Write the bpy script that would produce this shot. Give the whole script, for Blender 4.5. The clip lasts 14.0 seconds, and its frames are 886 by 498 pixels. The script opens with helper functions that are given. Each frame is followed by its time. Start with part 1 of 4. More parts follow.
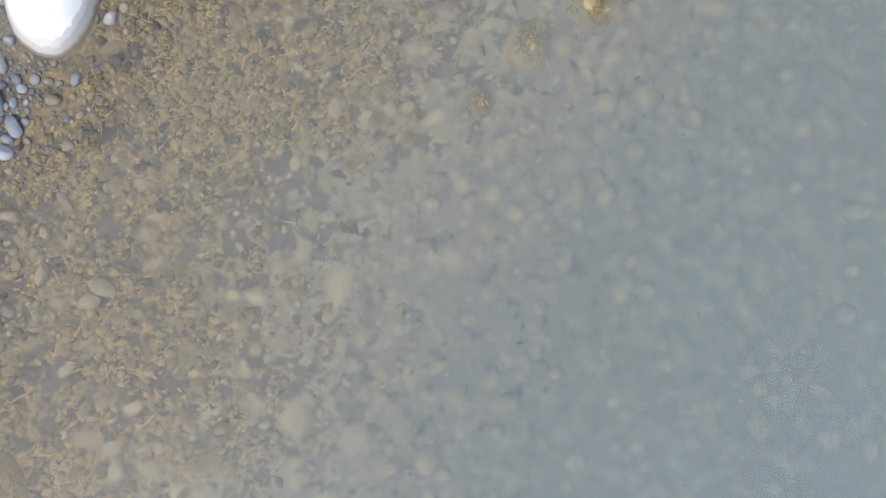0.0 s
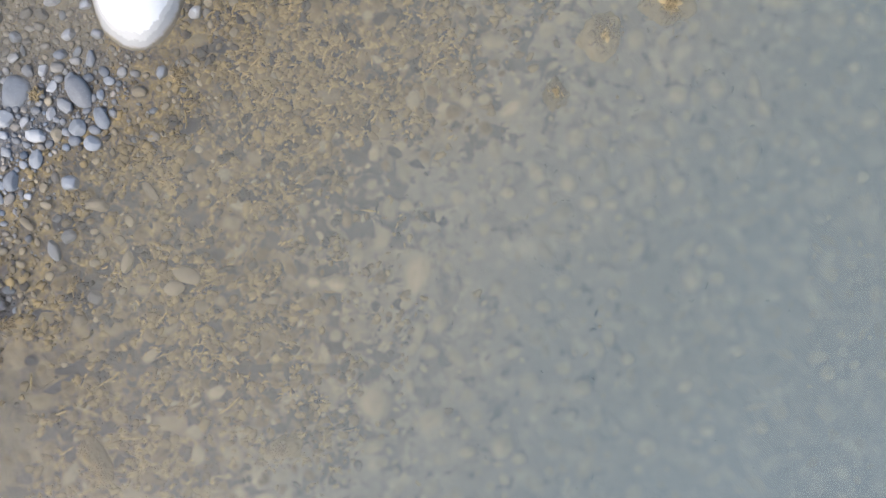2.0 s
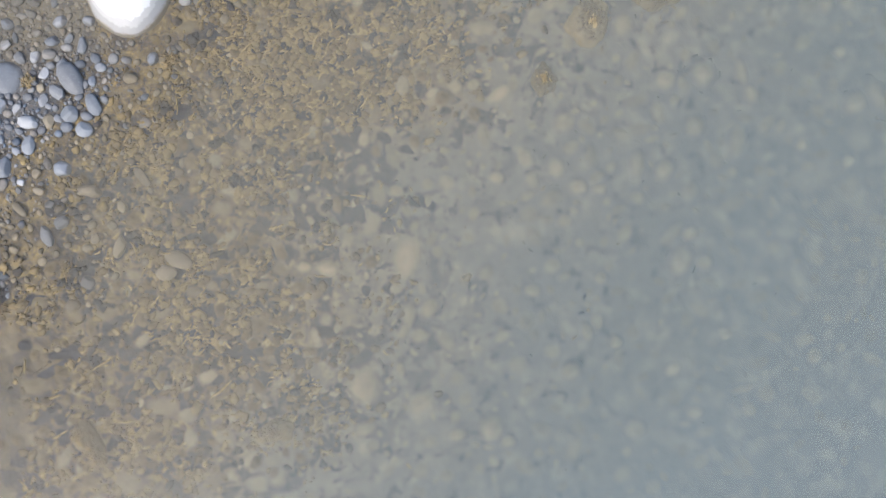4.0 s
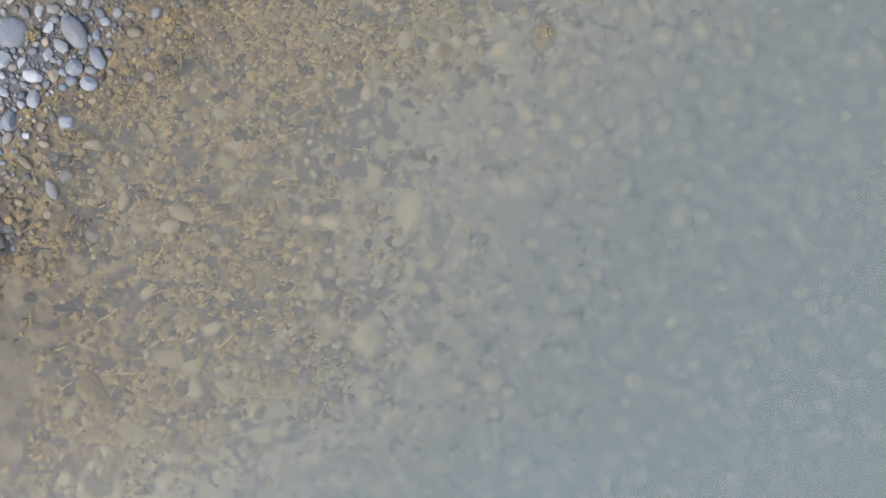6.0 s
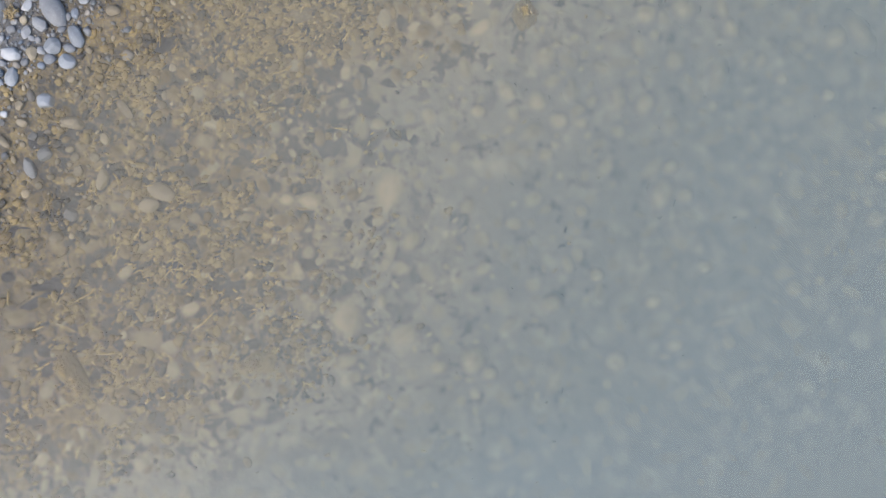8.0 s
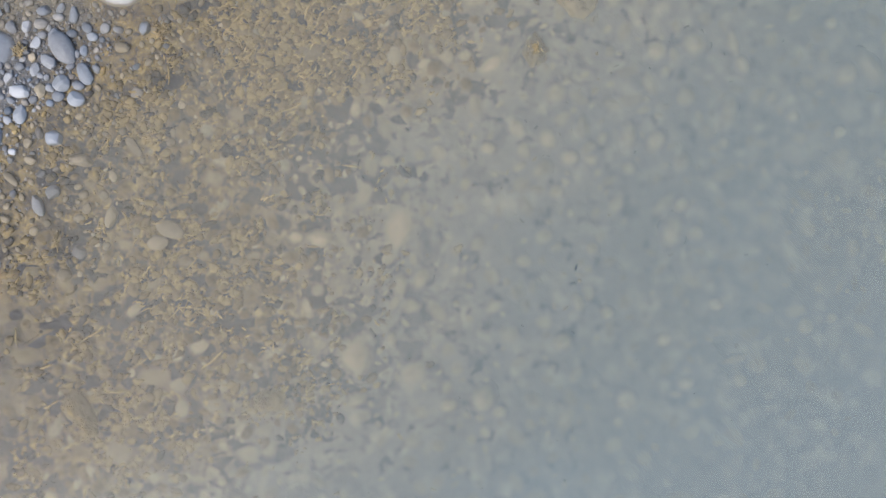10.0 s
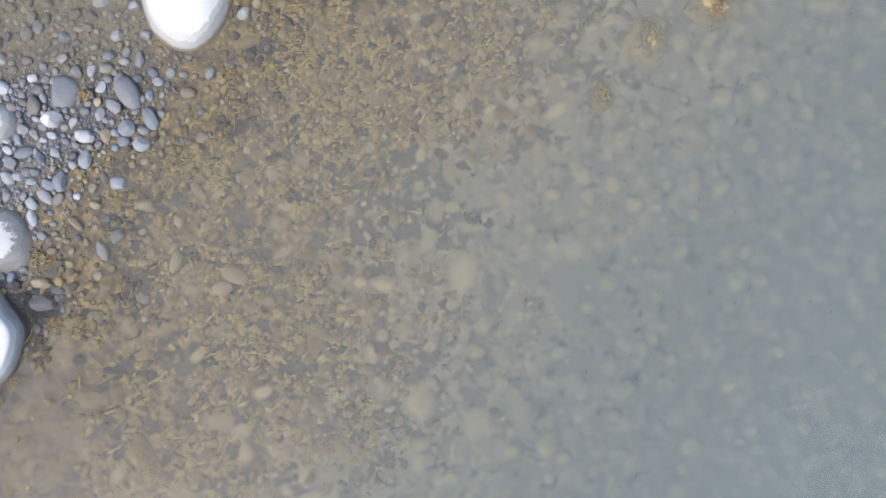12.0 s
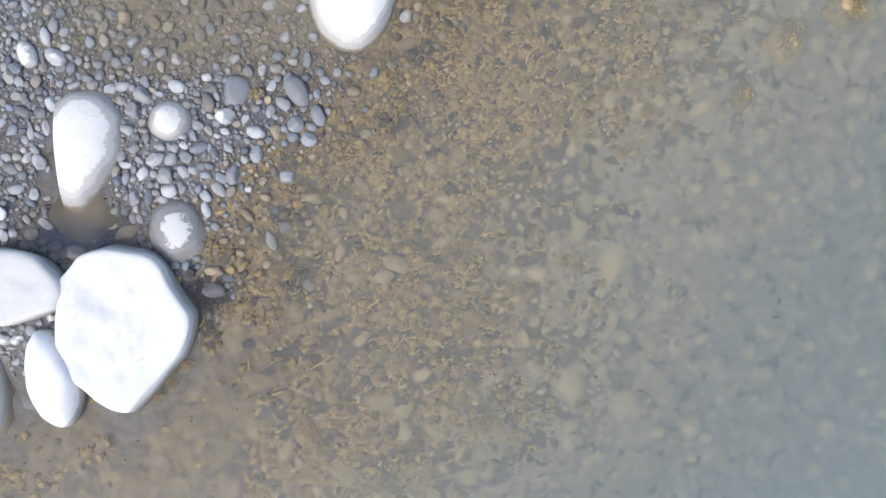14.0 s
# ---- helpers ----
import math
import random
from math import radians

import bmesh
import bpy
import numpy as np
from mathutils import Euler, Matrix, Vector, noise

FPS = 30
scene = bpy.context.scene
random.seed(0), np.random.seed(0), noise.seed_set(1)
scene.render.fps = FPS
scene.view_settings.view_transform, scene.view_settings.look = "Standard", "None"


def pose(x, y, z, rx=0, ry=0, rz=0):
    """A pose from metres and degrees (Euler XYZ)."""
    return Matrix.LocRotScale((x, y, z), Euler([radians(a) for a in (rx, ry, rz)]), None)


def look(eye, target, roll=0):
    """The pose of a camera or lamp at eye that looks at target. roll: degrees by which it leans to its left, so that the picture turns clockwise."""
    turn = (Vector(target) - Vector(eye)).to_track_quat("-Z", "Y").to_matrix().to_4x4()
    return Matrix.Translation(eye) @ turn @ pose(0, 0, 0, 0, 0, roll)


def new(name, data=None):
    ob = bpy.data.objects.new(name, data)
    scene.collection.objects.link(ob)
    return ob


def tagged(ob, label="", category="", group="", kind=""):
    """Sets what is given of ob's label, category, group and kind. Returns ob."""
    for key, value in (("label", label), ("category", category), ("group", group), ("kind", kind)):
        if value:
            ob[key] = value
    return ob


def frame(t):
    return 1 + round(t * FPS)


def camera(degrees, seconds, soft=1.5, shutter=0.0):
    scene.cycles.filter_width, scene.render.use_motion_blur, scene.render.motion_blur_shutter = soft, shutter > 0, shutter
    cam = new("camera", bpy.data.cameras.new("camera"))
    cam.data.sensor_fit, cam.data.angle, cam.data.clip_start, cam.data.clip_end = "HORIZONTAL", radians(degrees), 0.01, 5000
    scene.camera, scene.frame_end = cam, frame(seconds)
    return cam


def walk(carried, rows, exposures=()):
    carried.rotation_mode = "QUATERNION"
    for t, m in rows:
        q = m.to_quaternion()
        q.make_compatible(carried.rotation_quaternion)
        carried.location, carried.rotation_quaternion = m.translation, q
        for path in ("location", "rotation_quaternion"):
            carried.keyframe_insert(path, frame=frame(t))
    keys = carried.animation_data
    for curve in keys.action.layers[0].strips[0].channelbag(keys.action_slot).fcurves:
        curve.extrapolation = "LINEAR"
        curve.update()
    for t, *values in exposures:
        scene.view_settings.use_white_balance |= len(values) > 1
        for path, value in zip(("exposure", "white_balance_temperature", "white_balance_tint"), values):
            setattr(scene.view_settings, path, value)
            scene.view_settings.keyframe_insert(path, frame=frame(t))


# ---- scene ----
cam = camera(62.2, 14.0, soft=1.5)
METRES, EYE, TILT, LEAN, TURN = 3.85, 4.90, -90.0, 0.0, 0.0
ROWS = [
    (0.0, 0.0, 0.0, 0.0, -0.0, -0.02, 0.1),
    (0.5, 0.0069, -0.0054, 0.0034, 0.02, -0.08, 0.12),
    (1.0, -0.0573, -0.0209, 0.0064, -0.08, -0.26, 0.29),
    (1.5, -0.1072, -0.0258, -0.0035, 0.05, -0.16, 0.05),
    (2.0, -0.1343, -0.0319, -0.0222, 0.09, 0.04, 0.11),
    (2.5, -0.1261, -0.0334, -0.0355, 0.05, -0.01, 0.18),
    (5.0, -0.1017, -0.0506, -0.0662, 0.08, -0.13, 0.28),
    (5.5, -0.0898, -0.0534, -0.0923, 0.06, -0.19, 0.18),
    (6.0, -0.1205, -0.0579, -0.1257, -0.01, -0.41, 0.27),
    (6.5, -0.1396, -0.0506, -0.1541, 0.16, -0.11, 0.17),
    (7.0, -0.1034, -0.0484, -0.1743, 0.06, -0.0, 0.2),
    (7.5, -0.0842, -0.0512, -0.1712, 0.01, -0.28, 0.2),
    (10.0, -0.1031, -0.0439, -0.1026, -0.03, -0.04, 0.2),
    (10.5, -0.1119, -0.0429, -0.0705, 0.04, -0.15, 0.23),
    (11.0, -0.0908, -0.0409, -0.0492, -0.02, 0.03, -0.01),
    (11.5, -0.1178, -0.0403, -0.0229, -0.16, -0.23, -0.08),
    (12.0, -0.2232, -0.0415, -0.0138, -0.13, -0.24, -0.08),
    (12.5, -0.3384, -0.0392, -0.0162, -0.04, -0.04, -0.17),
    (13.0, -0.4196, -0.0376, -0.0156, 0.04, -0.05, -0.27),
    (13.5, -0.4727, -0.0641, -0.0239, 0.12, -0.21, -0.35),
    (14.0, -0.5047, -0.1138, -0.0338, 0.09, -0.19, -0.13),
]
walk(cam, [(t, pose(0, 0, EYE, TILT, LEAN, TURN) @ pose(METRES * x, METRES * y, METRES * z, 90 + pitch, roll, yaw)) for t, x, y, z, yaw, pitch, roll in ROWS], [(0.0, 0.84), (14.0, 0.84)])
# ---------------------------------------------------------------- world and light
world = bpy.data.worlds.new("hazy_sky")
scene.world = world
world.use_nodes = True
wn = world.node_tree
sky = wn.nodes.new("ShaderNodeTexSky")
sky.sky_type, sky.sun_disc = "NISHITA", False
sky.sun_elevation, sky.sun_rotation = radians(52), radians(217)
sky.dust_density = 3.0
wn.links.new(sky.outputs[0], wn.nodes["Background"].inputs[0])
wn.nodes["Background"].inputs[1].default_value = 0.15
sun = new("sun", bpy.data.lights.new("sun", "SUN"))
sun.data.energy, sun.data.angle, sun.data.color = 1.2, radians(18), (0.982, 0.96, 0.892)
sun.matrix_world = look((-0.6, -0.8, 1.3), (0, 0, 0))


# ---------------------------------------------------------------- materials
def material(name):
    m = bpy.data.materials.new(name)
    m.use_nodes = True
    m.node_tree.nodes.clear()
    return m, m.node_tree


def math_node(nt, op, a, b=None, clamp=False):
    n = nt.nodes.new("ShaderNodeMath")
    n.operation, n.use_clamp = op, clamp
    for slot, value in ((0, a), (1, b)):
        if value is None:
            continue
        if isinstance(value, (int, float)):
            n.inputs[slot].default_value = value
        else:
            nt.links.new(value, n.inputs[slot])
    return n.outputs[0]


def ramp(nt, fac, lo, hi):
    n = nt.nodes.new("ShaderNodeMapRange")
    n.interpolation_type = "SMOOTHSTEP"
    n.inputs[1].default_value, n.inputs[2].default_value = lo, hi
    nt.links.new(fac, n.inputs[0])
    return n.outputs[0]


def mix(nt, fac, a, b):
    n = nt.nodes.new("ShaderNodeMix")
    n.data_type = "RGBA"
    for slot, value in ((0, fac), (6, a), (7, b)):
        if isinstance(value, tuple):
            n.inputs[slot].default_value = (*value, 1)
        elif isinstance(value, float):
            n.inputs[slot].default_value = value
        else:
            nt.links.new(value, n.inputs[slot])
    return n.outputs[2]


def grain(nt, where, scale, detail=4.0, rough=0.55, warp=0.0):
    n = nt.nodes.new("ShaderNodeTexNoise")
    n.inputs["Scale"].default_value, n.inputs["Detail"].default_value = scale, detail
    n.inputs["Roughness"].default_value, n.inputs["Distortion"].default_value = rough, warp
    nt.links.new(where, n.inputs["Vector"])
    return n.outputs[0]


def finish(nt, colour, rough, bump_of=None, bump=0.3, reach=0.004, spec=0.3):
    b = nt.nodes.new("ShaderNodeBsdfPrincipled")
    o = nt.nodes.new("ShaderNodeOutputMaterial")
    nt.links.new(colour, b.inputs["Base Color"])
    if isinstance(rough, float):
        b.inputs["Roughness"].default_value = rough
    else:
        nt.links.new(rough, b.inputs["Roughness"])
    b.inputs["Specular IOR Level"].default_value = spec
    if bump_of is not None:
        n = nt.nodes.new("ShaderNodeBump")
        n.inputs["Strength"].default_value, n.inputs["Distance"].default_value = bump, reach
        nt.links.new(bump_of, n.inputs["Height"])
        nt.links.new(n.outputs[0], b.inputs["Normal"])
    nt.links.new(b.outputs[0], o.inputs[0])


def places(nt):
    g = nt.nodes.new("ShaderNodeNewGeometry")
    sep = nt.nodes.new("ShaderNodeSeparateXYZ")
    nt.links.new(g.outputs["Position"], sep.inputs[0])
    return g, sep


def limestone(name, dry, wet, line, spread, scale=6.0):
    """Stone that is pale where dry and darker below the damp line, at that height over the water."""
    m, nt = material(name)
    g, sep = places(nt)
    p = g.outputs["Position"]
    info = nt.nodes.new("ShaderNodeObjectInfo")
    big, fine, speck = grain(nt, p, scale, 5), grain(nt, p, scale * 9, 6, 0.65), grain(nt, p, scale * 30, 3)
    damp = math_node(nt, "ADD", sep.outputs[2], math_node(nt, "MULTIPLY", math_node(nt, "SUBTRACT", big, 0.5), 0.09))
    damp = math_node(nt, "ADD", damp, math_node(nt, "MULTIPLY", math_node(nt, "SUBTRACT", fine, 0.5), 0.035))
    top = ramp(nt, damp, line, line + spread)
    shade = mix(nt, ramp(nt, damp, -0.012, 0.016), (0.235, 0.21, 0.165), wet)
    shade = mix(nt, ramp(nt, damp, line - 0.03, line - 0.022), shade, tuple(c * 1.3 for c in wet))
    pale = mix(nt, ramp(nt, big, 0.35, 0.7), (dry[0] * 0.92, dry[1] * 0.94, dry[2] * 0.96), dry)
    pale = mix(nt, math_node(nt, "MULTIPLY", ramp(nt, fine, 0.58, 0.72), 0.35), pale, (0.55, 0.53, 0.50))
    # fine healed cracks
    crack = nt.nodes.new("ShaderNodeTexVoronoi")
    crack.feature = "DISTANCE_TO_EDGE"
    crack.inputs["Scale"].default_value = 0.75 * scale
    bent = nt.nodes.new("ShaderNodeVectorMath")
    bent.operation = "MULTIPLY_ADD"
    swirl = nt.nodes.new("ShaderNodeTexNoise")
    swirl.inputs["Scale"].default_value, swirl.inputs["Detail"].default_value = 1.2 * scale, 4.0
    nt.links.new(p, swirl.inputs["Vector"])
    nt.links.new(swirl.outputs["Color"], bent.inputs[0])
    bent.inputs[1].default_value = (1.6 / scale, 1.6 / scale, 1.6 / scale)
    nt.links.new(p, bent.inputs[2])
    nt.links.new(bent.outputs[0], crack.inputs["Vector"])
    seam = math_node(nt, "MULTIPLY", ramp(nt, crack.outputs["Distance"], 0.035, 0.0), ramp(nt, big, 0.48, 0.62))
    pale = mix(nt, math_node(nt, "MULTIPLY", seam, 0.4), pale, (0.46, 0.46, 0.47))
    col = mix(nt, top, shade, pale)
    col = mix(nt, math_node(nt, "MULTIPLY", ramp(nt, speck, 0.3, 0.7), 0.12), col, (0.2, 0.2, 0.2))
    tone = nt.nodes.new("ShaderNodeHueSaturation")
    nt.links.new(col, tone.inputs["Color"])
    nt.links.new(math_node(nt, "ADD", math_node(nt, "MULTIPLY", info.outputs["Random"], 0.3), 0.82), tone.inputs["Value"])
    rough = math_node(nt, "ADD", math_node(nt, "MULTIPLY", top, 0.4), 0.45)
    finish(nt, tone.outputs[0], rough, math_node(nt, "ADD", big, math_node(nt, "MULTIPLY", fine, 0.4)), 0.3, 0.010)
    return m


def pebble_stone(name, a, b, island=False, scale=14.0, silt=0.0, film=0.0, hues=0.0):
    """Wet river stone, each one of its own tone; silt: how much tan silt lies on it; film: the same, on the silted flat alone; hues: how far some are tan or blue."""
    m, nt = material(name)
    g, sep = places(nt)
    p = g.outputs["Position"]
    info = nt.nodes.new("ShaderNodeObjectInfo")
    chance = g.outputs["Random Per Island"] if island else info.outputs["Random"]
    big, fine = grain(nt, p, scale, 4), grain(nt, p, scale * 7, 5, 0.65)
    col = mix(nt, chance, a, b)
    if hues:
        kind = math_node(nt, "FRACT", math_node(nt, "MULTIPLY", chance, 13.7))
        col = mix(nt, math_node(nt, "MULTIPLY", ramp(nt, kind, 0.70, 0.74), hues), col, (0.27, 0.235, 0.19))
        col = mix(nt, math_node(nt, "MULTIPLY", ramp(nt, kind, 0.14, 0.11), hues), col, (0.13, 0.165, 0.215))
    col = mix(nt, math_node(nt, "MULTIPLY", ramp(nt, big, 0.4, 0.75), 0.35), col, tuple(0.6 * c for c in a))
    col = mix(nt, math_node(nt, "MULTIPLY", ramp(nt, fine, 0.5, 0.75), 0.3), col, tuple(min(1, 1.5 * c) for c in b))
    if silt:
        col = mix(nt, math_node(nt, "MULTIPLY", ramp(nt, grain(nt, p, 9.0, 5, 0.6), 0.35, 0.65), silt), col, (0.25, 0.20, 0.12))
    if film:
        where = ramp(nt, math_node(nt, "ADD", sep.outputs[1], math_node(nt, "MULTIPLY", grain(nt, p, 2.5, 4), 0.6)), 1.25, 1.7)
        where = math_node(nt, "MULTIPLY", where, ramp(nt, math_node(nt, "ADD", sep.outputs[0], grain(nt, p, 1.7, 4)), -4.5, -3.9))
        col = mix(nt, math_node(nt, "MULTIPLY", where, film), col, (0.24, 0.213, 0.165))
    tone = nt.nodes.new("ShaderNodeHueSaturation")
    nt.links.new(col, tone.inputs["Color"])
    spin = math_node(nt, "FRACT", math_node(nt, "MULTIPLY", chance, 7.3))
    nt.links.new(math_node(nt, "ADD", math_node(nt, "MULTIPLY", spin, 0.6), 0.7), tone.inputs["Value"])
    finish(nt, tone.outputs[0], 0.5, fine, 0.3, 0.004, 0.24)
    return m


def bight(nt, sep, share):
    """The litter drifts farther out along the lower shore."""
    return math_node(nt, "MULTIPLY", math_node(nt, "MINIMUM", math_node(nt, "MAXIMUM", math_node(nt, "SUBTRACT", -0.1, sep.outputs[1]), 0.0), 1.6), share)


def bed_colour(nt, sep, p):
    """The colour of the bed over the plan, and its relief."""
    s = shore_nodes(nt, sep)
    big, mid, fine = grain(nt, p, 1.6, 4), grain(nt, p, 9.0, 4, 0.55, 0.6), grain(nt, p, 38.0, 4, 0.6)
    far = math_node(nt, "ADD", s, math_node(nt, "MULTIPLY", math_node(nt, "SUBTRACT", big, 0.5), 1.2))
    far = math_node(nt, "SUBTRACT", far, bight(nt, sep, 0.75))
    algae = mix(nt, ramp(nt, big, 0.35, 0.65), (0.21, 0.165, 0.094), (0.172, 0.142, 0.094))
    # stones half sunk in silt show as soft pale mounds
    sway = nt.nodes.new("ShaderNodeVectorMath")
    sway.operation = "MULTIPLY_ADD"
    shift = nt.nodes.new("ShaderNodeTexNoise")
    shift.inputs["Scale"].default_value, shift.inputs["Detail"].default_value = 9.0, 3.0
    nt.links.new(p, shift.inputs["Vector"])
    nt.links.new(shift.outputs["Color"], sway.inputs[0])
    sway.inputs[1].default_value = (0.10, 0.10, 0.0)
    nt.links.new(p, sway.inputs[2])
    mounds = []
    for scale in (5.5, 9.5):
        cell = nt.nodes.new("ShaderNodeTexVoronoi")
        cell.feature = "SMOOTH_F1"
        cell.inputs["Scale"].default_value, cell.inputs["Smoothness"].default_value = scale, 0.85
        nt.links.new(sway.outputs[0], cell.inputs["Vector"])
        mounds.append(math_node(nt, "SUBTRACT", 1.0, ramp(nt, cell.outputs["Distance"], 0.14, 0.50)))
    soft = math_node(nt, "ADD", math_node(nt, "MULTIPLY", mounds[0], 0.55), math_node(nt, "MULTIPLY", mounds[1], 0.45))
    soft = math_node(nt, "MULTIPLY", soft, ramp(nt, grain(nt, p, 3.2, 3), 0.3, 0.6))
    # far out they fade from the colour, as murk painted into the bed
    level = ramp(nt, far, 4.5, 7.4)
    soft = math_node(nt, "ADD", math_node(nt, "MULTIPLY", soft, math_node(nt, "SUBTRACT", 1.0, level)), math_node(nt, "MULTIPLY", level, 0.28))
    algae = mix(nt, math_node(nt, "MULTIPLY", soft, 0.8), algae, (0.33, 0.267, 0.165))
    # matted crumbs of dead algae, golden on their ridges, shade between them painted dark
    mat = grain(nt, p, 16.0, 5, 0.62, 0.9)
    calm = math_node(nt, "MULTIPLY", ramp(nt, sep.outputs[1], -0.6, -0.95), ramp(nt, sep.outputs[0], -3.0, -3.5))
    rife = math_node(nt, "SUBTRACT", 1.0, math_node(nt, "MULTIPLY", calm, 0.8))
    mat = math_node(nt, "ADD", 0.5, math_node(nt, "MULTIPLY", math_node(nt, "SUBTRACT", mat, 0.5), rife))
    algae = mix(nt, math_node(nt, "MULTIPLY", ramp(nt, mat, 0.52, 0.64), 0.85), algae, (0.40, 0.308, 0.148))
    algae = mix(nt, math_node(nt, "MULTIPLY", ramp(nt, mat, 0.48, 0.37), 0.85), algae, (0.078, 0.079, 0.094))
    algae = mix(nt, math_node(nt, "MULTIPLY", calm, 0.8), algae, mix(nt, soft, (0.13, 0.121, 0.10), (0.25, 0.222, 0.17)))
    silt = mix(nt, soft, (0.25, 0.24, 0.205), (0.41, 0.365, 0.265))
    sand = mix(nt, math_node(nt, "MULTIPLY", ramp(nt, math_node(nt, "ADD", sep.outputs[1], big), 1.4, 1.9), ramp(nt, math_node(nt, "ADD", sep.outputs[0], grain(nt, p, 1.7, 4)), -4.5, -3.9)), (0.135, 0.138, 0.145), (0.205, 0.183, 0.142))
    col = mix(nt, ramp(nt, far, 1.25, 2.6), algae, silt)
    col = mix(nt, ramp(nt, math_node(nt, "ADD", far, math_node(nt, "MULTIPLY", math_node(nt, "SUBTRACT", grain(nt, p, 7.0, 4, 0.6), 0.5), 1.0)), -0.4, 0.1), sand, col)
    # broad dark blotches painted as shaded gaps in the litter
    col = mix(nt, math_node(nt, "MULTIPLY", ramp(nt, mid, 0.48, 0.64), math_node(nt, "SUBTRACT", 0.65, math_node(nt, "MULTIPLY", ramp(nt, far, 1.2, 2.6), 0.55))), col, (0.070, 0.072, 0.084))
    col = mix(nt, math_node(nt, "MULTIPLY", math_node(nt, "MULTIPLY", ramp(nt, fine, 0.5, 0.7), ramp(nt, far, 3.0, 1.2)), 0.45), col, (0.32, 0.25, 0.145))
    # gap shade of the litter painted dark, and shade of the holes by the boulders
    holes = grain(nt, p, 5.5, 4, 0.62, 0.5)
    gap_shade = math_node(nt, "MULTIPLY", ramp(nt, holes, 0.495, 0.575), math_node(nt, "MULTIPLY", ramp(nt, far, 0.1, 0.4), ramp(nt, far, 3.4, 2.0)))
    col = mix(nt, math_node(nt, "MULTIPLY", gap_shade, 0.82), col, (0.056, 0.062, 0.079))
    # gaps between the sunk stones, their shade painted in dark
    gap = nt.nodes.new("ShaderNodeTexVoronoi")
    gap.feature = "DISTANCE_TO_EDGE"
    gap.inputs["Scale"].default_value = 6.5
    nt.links.new(sway.outputs[0], gap.inputs["Vector"])
    gaps = math_node(nt, "MULTIPLY", ramp(nt, gap.outputs["Distance"], 0.24, 0.0), ramp(nt, grain(nt, p, 7.0, 4, 0.6), 0.52, 0.66))
    gaps = math_node(nt, "MULTIPLY", gaps, math_node(nt, "MULTIPLY", ramp(nt, far, 0.3, 0.8), ramp(nt, far, 5.5, 2.5)))
    col = mix(nt, math_node(nt, "MULTIPLY", gaps, 0.7), col, (0.05, 0.058, 0.07))
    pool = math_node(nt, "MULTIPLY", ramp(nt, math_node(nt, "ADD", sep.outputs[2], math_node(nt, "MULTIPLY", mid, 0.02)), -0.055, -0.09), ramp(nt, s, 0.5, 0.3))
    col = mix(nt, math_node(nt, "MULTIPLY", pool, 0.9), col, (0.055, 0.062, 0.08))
    relief = math_node(nt, "ADD", mid, math_node(nt, "MULTIPLY", fine, 0.3))
    relief = math_node(nt, "ADD", relief, math_node(nt, "MULTIPLY", mat, math_node(nt, "SUBTRACT", 1.6, math_node(nt, "MULTIPLY", ramp(nt, far, 0.9, 2.2), 1.5))))
    return col, relief


def bed_material():
    m, nt = material("silt_and_algae")
    g, sep = places(nt)
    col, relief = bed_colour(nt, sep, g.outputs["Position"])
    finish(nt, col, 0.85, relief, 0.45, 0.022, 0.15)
    return m


def draped_material(name, a, b, island=False, lo=0.05, hi=0.85):
    """A stone whose crown stands out of the silt and whose foot is buried in it."""
    m, nt = material(name)
    g, sep = places(nt)
    p = g.outputs["Position"]
    bed, relief = bed_colour(nt, sep, p)
    chance = g.outputs["Random Per Island"] if island else nt.nodes.new("ShaderNodeObjectInfo").outputs["Random"]
    blotch, fine = grain(nt, p, 11.0, 4, 0.6), grain(nt, p, 60.0, 4, 0.6)
    stone = mix(nt, chance, a, b)
    stone = mix(nt, math_node(nt, "MULTIPLY", ramp(nt, blotch, 0.42, 0.68), 0.35), stone, tuple(0.62 * c for c in a))
    stone = mix(nt, math_node(nt, "MULTIPLY", ramp(nt, fine, 0.5, 0.7), 0.25), stone, tuple(1.25 * c for c in b))
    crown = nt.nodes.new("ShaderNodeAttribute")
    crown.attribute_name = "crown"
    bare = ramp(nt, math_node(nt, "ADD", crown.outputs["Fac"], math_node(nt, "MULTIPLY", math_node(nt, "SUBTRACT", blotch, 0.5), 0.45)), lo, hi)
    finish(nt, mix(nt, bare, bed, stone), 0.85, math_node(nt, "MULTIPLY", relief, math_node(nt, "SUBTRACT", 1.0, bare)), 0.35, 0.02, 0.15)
    return m


def litter_material(name, a, b, dark=0.86, dust=0.5, own=1.0):
    """own: how far a bit keeps its own colour under the silt that lies on all of the bed."""
    m, nt = material(name)
    g, sep = places(nt)
    p = g.outputs["Position"]
    fine = grain(nt, p, 60.0, 4, 0.6)
    r = g.outputs["Random Per Island"]
    col = mix(nt, r, a, b)
    col = mix(nt, ramp(nt, r, dark, dark + 0.02), col, (0.06, 0.062, 0.074))
    col = mix(nt, math_node(nt, "MULTIPLY", ramp(nt, fine, 0.45, 0.7), dust), col, (0.16, 0.115, 0.06))
    if own < 1:
        col = mix(nt, own, bed_colour(nt, sep, p)[0], col)
    finish(nt, col, 0.8, fine, 0.4, 0.004, 0.15)
    return m


